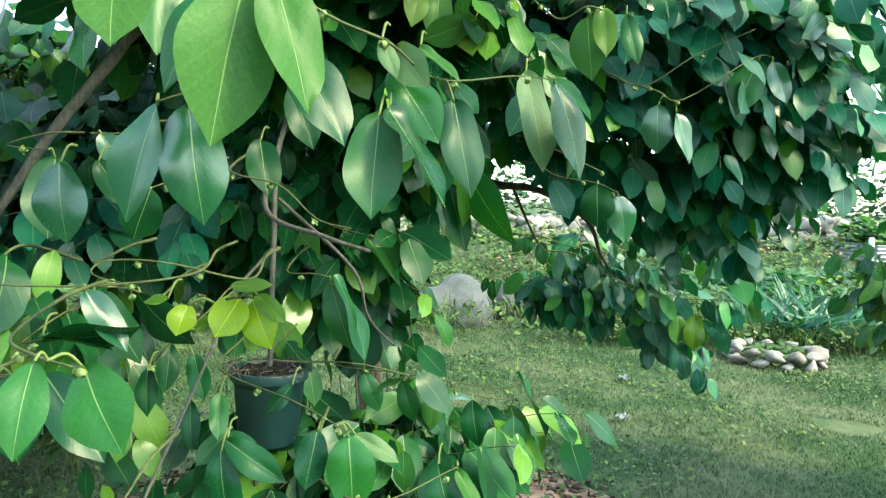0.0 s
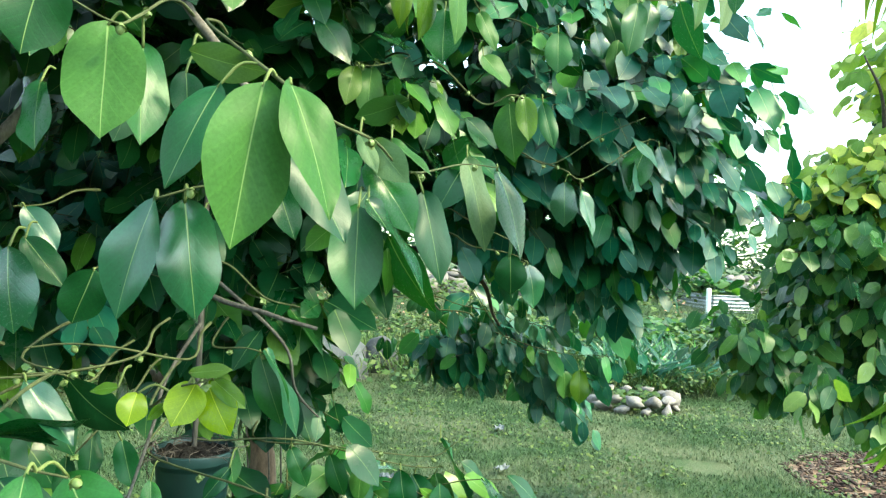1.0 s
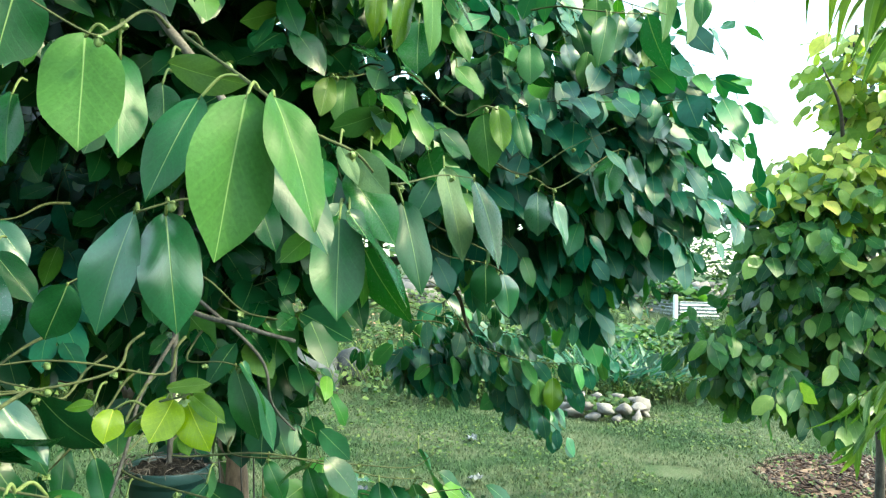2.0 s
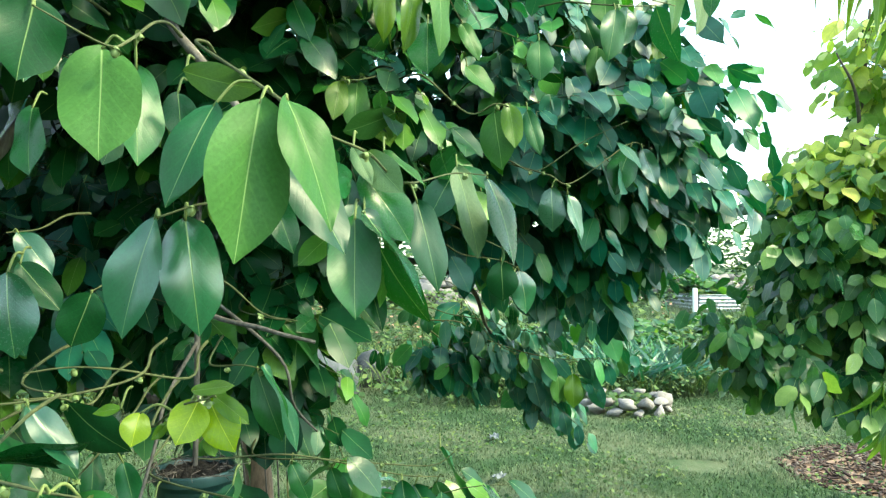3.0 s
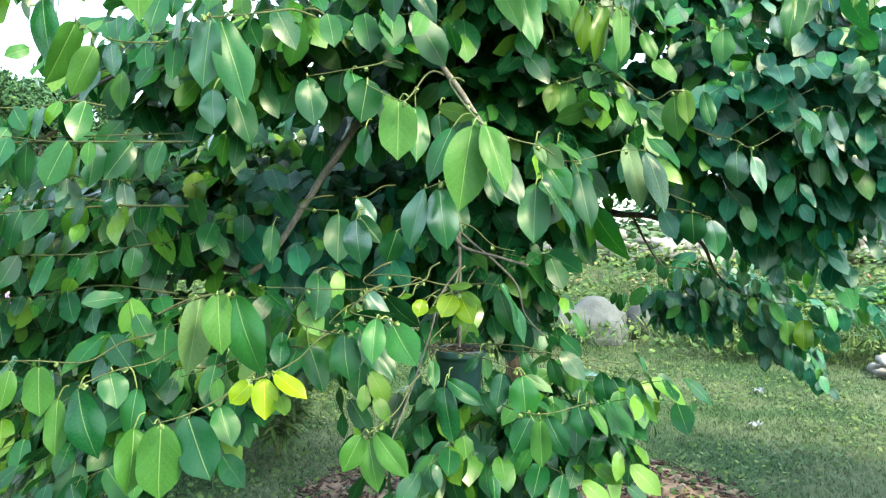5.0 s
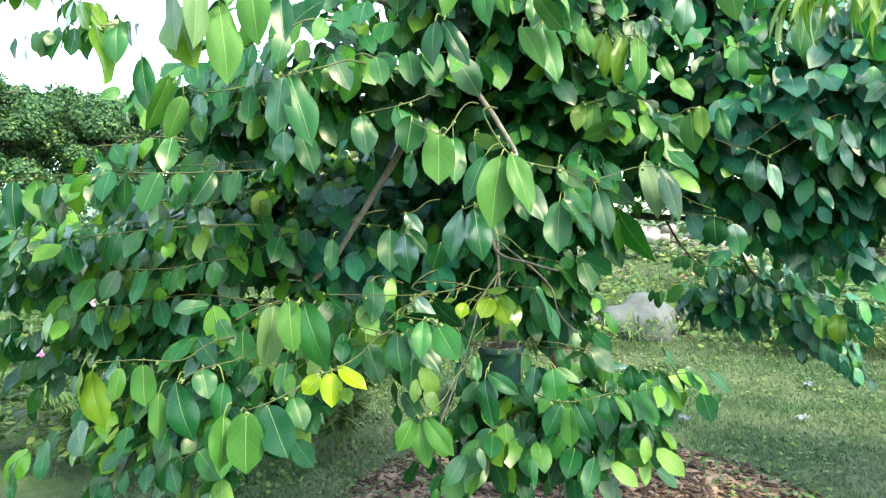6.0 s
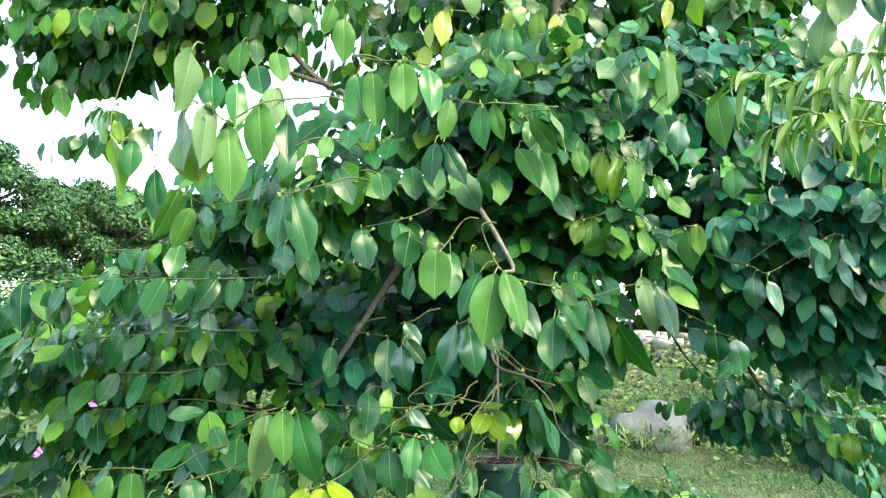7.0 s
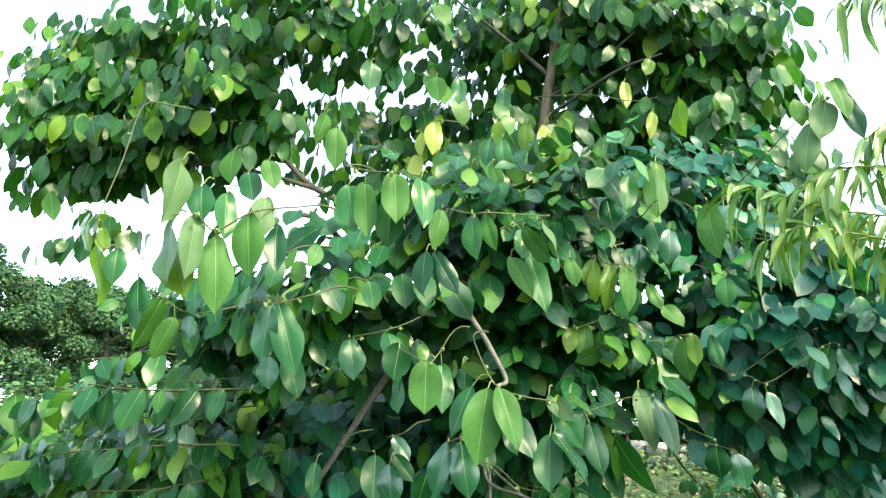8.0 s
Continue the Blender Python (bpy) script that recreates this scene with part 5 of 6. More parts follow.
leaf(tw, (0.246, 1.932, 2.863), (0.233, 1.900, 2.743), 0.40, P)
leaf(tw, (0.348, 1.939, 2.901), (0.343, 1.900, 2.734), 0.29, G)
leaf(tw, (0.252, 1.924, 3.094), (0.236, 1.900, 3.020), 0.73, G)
leaf(tw, (-2.771, 1.834, 3.441), (-2.708, 1.800, 3.260), 0.58, M)
leaf(tw, (-2.837, 1.827, 3.201), (-2.800, 1.800, 3.083), 0.70, M)
leaf(tw, (-2.474, 1.831, 3.162), (-2.424, 1.800, 3.014), 0.63, M)
leaf(tw, (-2.753, 1.832, 2.996), (-2.767, 1.800, 2.842), 0.59, M)
leaf(tw, (-2.685, 1.834, 2.791), (-2.619, 1.800, 2.632), 0.48, L)
leaf(tw, (-1.228, 1.236, 2.610), (-1.229, 1.200, 2.479), 0.67, L)
leaf(tw, (-1.084, 1.232, 2.552), (-1.036, 1.200, 2.441), 0.60, L)
leaf(tw, (-1.161, 1.232, 2.514), (-1.122, 1.200, 2.405), 0.74, M)
tw = spray((0.442, 1.300, 2.314), (0.583, 1.150, 2.421), (0.678, 1.120, 2.503))
leaf(tw, (0.673, 1.139, 2.482), (0.644, 1.100, 2.368), 0.61, U)
leaf(tw, (0.716, 1.140, 2.493), (0.742, 1.100, 2.359), 0.38, M)
leaf(tw, (0.632, 1.143, 2.424), (0.585, 1.100, 2.293), 0.48, U)
leaf(tw, (0.701, 1.139, 2.542), (0.713, 1.100, 2.415), 0.45, L)
tw = spray((-0.246, 1.600, 1.122), (-0.094, 1.500, 1.136), (0.034, 1.500, 1.120), (0.140, 1.500, 1.113), (0.191, 1.500, 1.145))
leaf(tw, (-0.062, 1.509, 0.996), (-0.024, 1.463, 0.909), 0.53, M)
leaf(tw, (0.018, 1.511, 0.986), (0.070, 1.464, 0.906), 0.34, M)
tw = spray((0.105, 1.520, 2.220), (0.054, 1.420, 2.187), (0.019, 1.420, 2.157))
leaf(tw, (0.006, 1.396, 2.144), (-0.016, 1.373, 2.059), 0.44, G)
leaf(tw, (0.018, 1.387, 2.134), (0.010, 1.354, 2.009), 0.38, G)
leaf(tw, (-0.066, 1.396, 2.189), (-0.043, 1.372, 2.096), 0.63, L)
tw = spray((0.266, 1.820, 1.876), (0.357, 1.720, 1.826), (0.447, 1.720, 1.797), (0.566, 1.720, 1.873), (0.698, 1.720, 1.936))
leaf(tw, (0.241, 1.740, 1.777), (0.247, 1.706, 1.674), 0.56, M)
tw = spray((0.233, 1.720, 1.645), (0.287, 1.620, 1.609), (0.339, 1.620, 1.586))
leaf(tw, (0.030, 1.642, 1.593), (0.120, 1.609, 1.404), 0.37, M)
leaf(tw, (-0.009, 1.663, 1.552), (0.049, 1.642, 1.397), 0.43, D)
tw = spray((0.169, 1.600, 2.331), (0.255, 1.500, 2.361), (0.423, 1.500, 2.257), (0.581, 1.500, 2.193), (0.716, 1.500, 2.167))
leaf(tw, (0.205, 1.511, 2.284), (0.226, 1.466, 2.176), 0.70, M)
leaf(tw, (0.061, 1.520, 2.383), (0.081, 1.484, 2.264), 0.62, M)
leaf(tw, (0.076, 1.528, 2.499), (0.071, 1.494, 2.381), 0.62, M)
tw = spray((0.494, 3.000, 1.453), (0.623, 2.900, 1.240), (0.747, 2.900, 1.167), (0.891, 2.900, 1.098), (1.007, 2.900, 1.081))
leaf(tw, (0.637, 2.914, 1.182), (0.660, 2.877, 1.050), 0.57, M)
leaf(tw, (0.663, 2.894, 1.186), (0.708, 2.859, 1.096), 0.51, S)
leaf(tw, (0.753, 2.928, 1.121), (0.777, 2.912, 1.014), 0.75, M)
leaf(tw, (0.909, 2.858, 1.077), (0.919, 2.839, 0.961), 0.75, L)
leaf(tw, (0.979, 2.862, 1.082), (0.973, 2.824, 0.943), 0.63, G)
leaf(tw, (0.745, 2.899, 1.299), (0.719, 2.876, 1.229), 0.62, S)
leaf(tw, (0.865, 2.884, 1.254), (0.930, 2.850, 1.181), 0.51, S)
leaf(tw, (0.807, 2.886, 1.144), (0.886, 2.858, 1.046), 0.53, S)
tw = spray((0.814, 3.300, 1.021), (0.918, 3.200, 0.915), (1.045, 3.200, 0.857))
leaf(tw, (0.887, 3.225, 0.847), (0.902, 3.216, 0.761), 0.64, M)
leaf(tw, (0.956, 3.180, 0.877), (0.977, 3.155, 0.797), 0.62, S)
leaf(tw, (1.044, 3.185, 0.843), (1.054, 3.165, 0.733), 0.53, S)
leaf(tw, (1.090, 3.167, 0.837), (1.097, 3.139, 0.730), 0.42, L)
tw = spray((-0.202, 1.800, 2.932), (0.016, 1.700, 2.862), (0.160, 1.700, 2.816), (0.261, 1.700, 2.816))
leaf(tw, (-0.229, 1.660, 2.760), (-0.229, 1.627, 2.638), 0.52, G)
leaf(tw, (0.181, 1.670, 2.529), (0.178, 1.650, 2.416), 0.64, G)
leaf(tw, (0.230, 1.671, 2.528), (0.227, 1.634, 2.346), 0.53, L)
leaf(tw, (-0.900, 1.716, 3.163), (-0.891, 1.693, 3.025), 0.75, M)
leaf(tw, (-0.594, 1.666, 3.016), (-0.577, 1.638, 2.904), 0.73, L)
tw = spray((0.475, 3.050, 1.332), (0.639, 2.950, 1.307), (0.705, 2.950, 1.279), (0.821, 2.950, 1.257), (0.915, 2.950, 1.202))
leaf(tw, (0.653, 2.933, 1.181), (0.643, 2.910, 1.047), 0.64, S)
leaf(tw, (0.660, 2.947, 1.194), (0.728, 2.933, 1.089), 0.54, S)
leaf(tw, (0.715, 2.947, 1.295), (0.734, 2.922, 1.226), 0.61, S)
leaf(tw, (0.787, 2.951, 1.262), (0.797, 2.935, 1.184), 0.63, S)
leaf(tw, (0.851, 2.941, 1.260), (0.925, 2.905, 1.148), 0.42, S)
leaf(tw, (0.793, 2.943, 1.421), (0.844, 2.897, 1.308), 0.46, S)
leaf(tw, (0.868, 2.944, 1.384), (0.907, 2.918, 1.242), 0.53, S)
leaf(tw, (0.922, 2.949, 1.338), (0.980, 2.924, 1.251), 0.37, S)
leaf(tw, (0.644, 2.942, 1.381), (0.657, 2.916, 1.294), 0.52, S)
leaf(tw, (0.578, 2.958, 1.314), (0.554, 2.928, 1.219), 0.52, M)
leaf(tw, (0.741, 2.974, 1.385), (0.750, 2.949, 1.277), 0.63, M)
leaf(tw, (0.602, 2.941, 1.281), (0.592, 2.922, 1.198), 0.53, S)
tw = spray((0.663, 3.150, 1.148), (0.822, 3.050, 1.119), (0.930, 3.050, 1.100), (1.036, 3.050, 1.106), (1.144, 3.050, 1.112), (1.280, 3.050, 1.125))
leaf(tw, (0.793, 3.033, 1.103), (0.827, 3.007, 1.002), 0.79, S)
leaf(tw, (0.883, 3.029, 1.101), (0.922, 3.006, 1.012), 0.63, S)
leaf(tw, (0.981, 3.019, 1.063), (0.989, 2.992, 0.943), 0.63, L)
leaf(tw, (1.056, 3.017, 1.042), (1.055, 2.977, 0.932), 0.56, L)
leaf(tw, (1.036, 3.049, 1.106), (1.092, 3.033, 0.997), 0.37, S)
leaf(tw, (1.130, 3.047, 1.099), (1.141, 3.017, 0.985), 0.52, S)
leaf(tw, (1.176, 3.029, 1.122), (1.215, 3.012, 1.041), 0.42, S)
leaf(tw, (1.232, 3.034, 1.119), (1.275, 3.022, 1.034), 0.43, S)
leaf(tw, (1.270, 3.016, 1.130), (1.277, 2.987, 1.048), 0.36, L)
leaf(tw, (0.951, 3.036, 1.103), (1.000, 3.006, 1.031), 0.41, S)
leaf(tw, (0.771, 3.045, 1.092), (0.755, 3.029, 0.981), 0.43, S)
tw = spray((0.794, 3.300, 0.989), (0.895, 3.200, 0.928), (0.965, 3.200, 0.913), (1.053, 3.200, 0.864))
leaf(tw, (0.851, 3.199, 0.953), (0.819, 3.180, 0.884), 0.47, S)
leaf(tw, (0.876, 3.200, 0.888), (0.876, 3.172, 0.789), 0.52, S)
leaf(tw, (0.951, 3.196, 0.892), (0.953, 3.179, 0.804), 0.74, S)
leaf(tw, (1.030, 3.197, 0.856), (1.035, 3.164, 0.759), 0.66, S)
leaf(tw, (1.068, 3.199, 0.844), (1.082, 3.179, 0.749), 0.42, S)
leaf(tw, (0.983, 3.226, 0.967), (1.003, 3.205, 0.871), 0.63, M)
leaf(tw, (0.900, 3.181, 0.959), (0.891, 3.171, 0.869), 0.54, S)
tw = spray((0.235, 3.200, 1.478), (0.370, 3.100, 1.387), (0.358, 3.100, 1.286), (0.368, 3.100, 1.161), (0.418, 3.100, 1.114))
leaf(tw, (0.339, 3.110, 1.158), (0.326, 3.095, 1.059), 0.64, M)
leaf(tw, (0.376, 3.112, 1.185), (0.369, 3.084, 1.063), 0.63, M)
leaf(tw, (0.423, 3.125, 1.110), (0.403, 3.095, 0.988), 0.63, M)
leaf(tw, (0.358, 3.088, 1.062), (0.337, 3.063, 0.974), 0.52, S)
leaf(tw, (0.446, 3.085, 1.067), (0.437, 3.067, 0.985), 0.53, S)
leaf(tw, (0.474, 3.126, 1.113), (0.505, 3.105, 1.012), 0.53, M)
leaf(tw, (0.444, 3.112, 1.290), (0.421, 3.079, 1.192), 0.62, M)
leaf(tw, (0.503, 3.095, 1.321), (0.521, 3.076, 1.224), 0.64, S)
leaf(tw, (0.548, 3.117, 1.297), (0.514, 3.089, 1.184), 0.53, M)
leaf(tw, (0.597, 3.122, 1.197), (0.577, 3.104, 1.084), 0.53, M)
leaf(tw, (0.293, 3.078, 1.358), (0.255, 3.066, 1.289), 0.64, S)
leaf(tw, (0.321, 3.097, 1.359), (0.306, 3.086, 1.279), 0.64, S)
leaf(tw, (0.372, 3.089, 1.338), (0.384, 3.074, 1.240), 0.64, S)
leaf(tw, (0.491, 3.113, 1.192), (0.484, 3.099, 1.092), 0.53, M)
leaf(tw, (0.592, 3.088, 1.328), (0.622, 3.075, 1.243), 0.53, S)
leaf(tw, (0.272, 3.109, 1.054), (0.274, 3.105, 1.030), 0.53, M)
tw = spray((0.349, 3.100, 1.319), (0.282, 3.000, 1.237), (0.213, 3.000, 1.189))
leaf(tw, (0.187, 2.982, 1.189), (0.185, 2.964, 1.115), 0.52, S)
leaf(tw, (0.162, 3.039, 1.168), (0.176, 3.030, 1.081), 0.54, D)
leaf(tw, (0.224, 2.989, 1.191), (0.244, 2.975, 1.131), 0.47, S)
leaf(tw, (0.142, 3.025, 1.181), (0.126, 3.017, 1.116), 0.54, M)
tw = spray((0.797, 2.600, 1.657), (0.887, 2.500, 1.654), (0.977, 2.500, 1.651), (1.094, 2.500, 1.628), (1.165, 2.500, 1.601))
leaf(tw, (0.963, 2.488, 1.628), (0.967, 2.468, 1.544), 0.84, S)
leaf(tw, (1.006, 2.479, 1.593), (1.038, 2.431, 1.488), 0.49, S)
leaf(tw, (1.039, 2.483, 1.634), (1.074, 2.470, 1.552), 0.43, S)
leaf(tw, (1.090, 2.489, 1.613), (1.112, 2.474, 1.523), 0.59, S)
leaf(tw, (1.138, 2.493, 1.610), (1.168, 2.471, 1.516), 0.42, S)
leaf(tw, (1.167, 2.481, 1.606), (1.246, 2.466, 1.522), 0.43, S)
leaf(tw, (0.910, 2.525, 1.634), (0.887, 2.500, 1.504), 0.64, M)
leaf(tw, (0.830, 2.527, 1.649), (0.813, 2.502, 1.552), 0.52, M)
leaf(tw, (0.876, 2.500, 1.504), (0.936, 2.479, 1.425), 0.48, S)
leaf(tw, (0.803, 2.484, 1.503), (0.867, 2.467, 1.450), 0.42, S)
leaf(tw, (0.944, 2.498, 1.475), (0.951, 2.469, 1.384), 0.41, S)
leaf(tw, (0.839, 2.486, 1.480), (0.819, 2.473, 1.392), 0.53, S)
leaf(tw, (0.725, 2.524, 1.544), (0.731, 2.484, 1.447), 0.50, M)
leaf(tw, (0.782, 2.522, 1.517), (0.786, 2.510, 1.418), 0.64, M)
leaf(tw, (1.086, 2.479, 1.746), (1.087, 2.462, 1.628), 0.59, S)
leaf(tw, (0.909, 2.512, 1.720), (0.938, 2.498, 1.615), 0.54, M)
leaf(tw, (0.985, 2.479, 1.726), (0.968, 2.446, 1.618), 0.52, S)
tw = spray((0.646, 2.050, 1.984), (0.768, 1.950, 2.012), (0.837, 1.950, 2.071), (0.878, 1.950, 2.128))
leaf(tw, (0.752, 1.980, 1.967), (0.729, 1.953, 1.841), 0.79, M)
leaf(tw, (0.801, 2.011, 1.948), (0.775, 1.968, 1.792), 0.52, D)
leaf(tw, (0.790, 1.947, 1.954), (0.832, 1.890, 1.849), 0.39, S)
leaf(tw, (0.804, 1.951, 1.896), (0.866, 1.934, 1.812), 0.43, S)
leaf(tw, (0.807, 1.935, 2.013), (0.880, 1.890, 1.926), 0.50, S)
leaf(tw, (0.895, 1.981, 1.857), (0.925, 1.965, 1.772), 0.58, M)
leaf(tw, (0.924, 1.935, 1.898), (0.957, 1.883, 1.795), 0.49, S)
leaf(tw, (0.954, 1.921, 1.882), (0.998, 1.891, 1.794), 0.41, U)
leaf(tw, (0.777, 1.966, 1.755), (0.784, 1.925, 1.652), 0.60, M)
leaf(tw, (0.825, 1.950, 1.741), (0.857, 1.930, 1.652), 0.53, S)
leaf(tw, (0.855, 1.946, 1.798), (0.915, 1.893, 1.700), 0.39, S)
leaf(tw, (0.865, 1.923, 2.117), (0.930, 1.879, 2.017), 0.46, L)
leaf(tw, (0.882, 1.930, 2.114), (0.929, 1.902, 2.028), 0.42, G)
leaf(tw, (0.969, 1.968, 2.038), (1.044, 1.941, 1.951), 0.47, M)
leaf(tw, (0.981, 1.927, 2.063), (0.999, 1.899, 1.978), 0.51, G)
leaf(tw, (0.923, 1.934, 2.030), (0.966, 1.915, 1.949), 0.53, S)
leaf(tw, (0.721, 2.005, 1.755), (0.732, 1.973, 1.669), 0.51, D)
tw = spray((0.626, 2.050, 2.234), (0.738, 1.950, 2.180), (0.794, 1.950, 2.152), (0.860, 1.950, 2.126))
leaf(tw, (0.697, 1.920, 2.197), (0.675, 1.890, 2.086), 0.52, L)
leaf(tw, (0.754, 1.940, 2.148), (0.761, 1.922, 2.056), 0.74, S)
leaf(tw, (0.842, 1.975, 2.168), (0.824, 1.959, 2.061), 0.59, M)
leaf(tw, (0.685, 1.999, 2.313), (0.719, 1.951, 2.195), 0.50, D)
leaf(tw, (0.634, 1.944, 2.224), (0.664, 1.929, 2.148), 0.80, S)
leaf(tw, (0.810, 1.964, 2.271), (0.790, 1.924, 2.169), 0.60, M)
leaf(tw, (0.771, 1.943, 2.298), (0.775, 1.896, 2.183), 0.45, S)
leaf(tw, (0.867, 1.979, 2.364), (0.875, 1.940, 2.226), 0.62, M)
leaf(tw, (0.722, 1.925, 2.359), (0.713, 1.888, 2.257), 0.81, L)
leaf(tw, (0.889, 1.916, 2.245), (0.882, 1.890, 2.145), 0.52, G)
leaf(tw, (0.880, 1.910, 2.191), (0.865, 1.885, 2.098), 0.52, G)
leaf(tw, (0.612, 1.981, 2.106), (0.605, 1.962, 2.000), 0.58, M)
leaf(tw, (0.554, 2.002, 2.152), (0.555, 1.986, 2.062), 0.85, D)
leaf(tw, (0.528, 1.960, 2.070), (0.516, 1.926, 1.975), 0.61, M)
tw = spray((0.420, 2.150, 1.885), (0.526, 2.050, 1.900), (0.617, 2.050, 1.903), (0.689, 2.050, 1.932))
leaf(tw, (0.512, 2.034, 1.900), (0.506, 2.021, 1.822), 0.64, S)
leaf(tw, (0.575, 2.032, 1.891), (0.623, 1.995, 1.810), 0.55, S)
leaf(tw, (0.604, 2.042, 1.925), (0.689, 2.029, 1.912), 0.43, S)
leaf(tw, (0.440, 2.034, 1.871), (0.514, 1.992, 1.874), 0.38, S)
leaf(tw, (0.453, 2.093, 1.845), (0.478, 2.060, 1.750), 0.61, D)
leaf(tw, (0.681, 2.068, 1.880), (0.724, 2.014, 1.761), 0.40, M)
leaf(tw, (0.690, 2.043, 1.882), (0.758, 1.993, 1.798), 0.39, S)
leaf(tw, (0.745, 2.041, 1.827), (0.757, 2.023, 1.742), 0.74, S)
leaf(tw, (0.636, 2.092, 1.860), (0.656, 2.076, 1.763), 0.53, D)
leaf(tw, (0.521, 2.108, 1.734), (0.532, 2.092, 1.646), 0.53, D)
tw = spray((-0.381, 1.250, 1.552), (-0.332, 1.150, 1.537), (-0.265, 1.150, 1.523), (-0.205, 1.150, 1.472), (-0.148, 1.150, 1.458))
leaf(tw, (-0.317, 1.208, 1.599), (-0.286, 1.158, 1.508), 0.57, D)
tw = spray((-0.435, 1.300, 1.286), (-0.463, 1.200, 1.244), (-0.501, 1.200, 1.200))
leaf(tw, (-0.486, 1.251, 1.233), (-0.471, 1.208, 1.161), 0.47, D)
leaf(tw, (-0.432, 1.225, 1.222), (-0.407, 1.202, 1.148), 0.52, M)
leaf(tw, (-0.523, 1.246, 1.188), (-0.512, 1.202, 1.118), 0.46, D)
leaf(tw, (-0.380, 1.210, 1.159), (-0.365, 1.162, 1.095), 0.44, M)
leaf(tw, (-0.437, 1.226, 1.139), (-0.424, 1.185, 1.061), 0.43, M)


for tubes, line in SPRAYS:
    attach("twig", tubes.mesh("twig", [YOUNG_TWIG]), tree, "young greenish brown twig")


def bud_mesh():
    """A pale four-lobed calyx round a small green bud."""
    v, f, at = [], [], 0
    for k in range(4):
        p, q, _ = ROUND_SHAPES[k]
        r = frame_of(np.array([math.cos(k * math.pi / 2), math.sin(k * math.pi / 2), -0.25]), np.array([0, 0, 1.0])) * 0.009
        v += list(p @ r.T)
        f += [tuple(i + at for i in face) for face in q]
        at += len(p)
    for k in range(5):
        for s in range(8):
            w, g = 2 * math.pi * s / 8, math.pi * (k + 0.5) / 5
            v.append(np.array([0.0048 * math.sin(g) * math.cos(w), 0.0048 * math.sin(g) * math.sin(w), -0.004 - 0.0065 * math.cos(g)]))
    for k in range(4):
        for s in range(8):
            f.append((at + k * 8 + s, at + k * 8 + (s + 1) % 8, at + (k + 1) * 8 + (s + 1) % 8, at + (k + 1) * 8 + s))
    return mesh_from("bud", v, f, [BUD])


BUD_MESH = bud_mesh()
bud_rng = random.Random(15)
for tubes, line in SPRAYS:
    for k in range(13, len(line) - 1, 6):
        q = line[k] + np.array([bud_rng.gauss(0, 0.007), -0.004 + bud_rng.gauss(0, 0.005), -0.004])
        ob = attach("bud", BUD_MESH, tree)
        ob.matrix_basis = pose(q[0], q[1], q[2], bud_rng.gauss(0, 35), bud_rng.gauss(0, 35), bud_rng.uniform(0, 360))


def arch(rng, points, size, places, tubes, gap=0.04):
    """A leafy branchlet along a wandering line, leaves hanging to both sides and short shoots branching off."""
    knots = [np.array(points[0], float)]
    for a, b in zip(points, points[1:]):
        a, b = np.array(a, float), np.array(b, float)
        knots += [(a + b) / 2 + np.array([rng.gauss(0, 0.012), rng.gauss(0, 0.03), rng.gauss(0.012, 0.016)]), b + np.array([0, rng.gauss(0, 0.03), rng.gauss(-0.008, 0.014)])]
    line = glide(knots, 6)
    tubes.add(line, 0.0032, 0.0011, 4, 1)
    run, side, want = 0.0, 1, gap
    for a, b in zip(line, line[1:]):
        d = b - a
        step = np.linalg.norm(d)
        run += step
        d1 = d / step
        while run > want:
            run -= want
            want = gap * rng.uniform(0.5, 1.7)
            side = -side
            lat = np.cross(d1, (0, 0, 1.0)) * side
            out = open_side(b)
            ld = lat * rng.uniform(0.0, 0.8) + d1 * rng.uniform(-0.1, 0.7) + out * rng.uniform(-0.1, 0.6) + np.array([0, 0, -rng.uniform(0.6, 1.6)])
            fr = frame_of(ld, out * 0.7 + lat * 0.5 + np.array([rng.gauss(0, 0.5), rng.gauss(0, 0.3), 0.5])) * size * rng.uniform(0.55, 1.15)
            fr[:, 0] *= rng.uniform(0.8, 1.2)
            places.append((b + lat * 0.012, fr))
            if rng.random() < 0.16:
                shoot(rng, b, d1 + out * rng.uniform(0.2, 0.9) + np.array([0, 0, rng.uniform(-0.5, 0.3)]), rng.uniform(0.1, 0.2), size * 0.9, places, tubes, face=out)


def fill(seed, blobs, axis, mat, parent, size=0.14, length=0.42, shapes=None, bark=None, arches=(), **how):
    rng = random.Random(seed)
    tubes, places = Tubes(), []
    for pts in arches:
        arch(rng, pts, size * 0.95, places, tubes)
    for cx, cy, cz, rx, ry, rz, count in blobs:
        blob_shoots(rng, (cx, cy, cz), (rx, ry, rz), count, axis, length, size, places, tubes, **how)
    attach("twig_growth", tubes.mesh("twig_growth", [bark or TWIG_BARK, YOUNG_TWIG]), parent, kind="stuff")
    leaf_cloud("foliage", places, shapes or FAR_SHAPES, mat, parent)


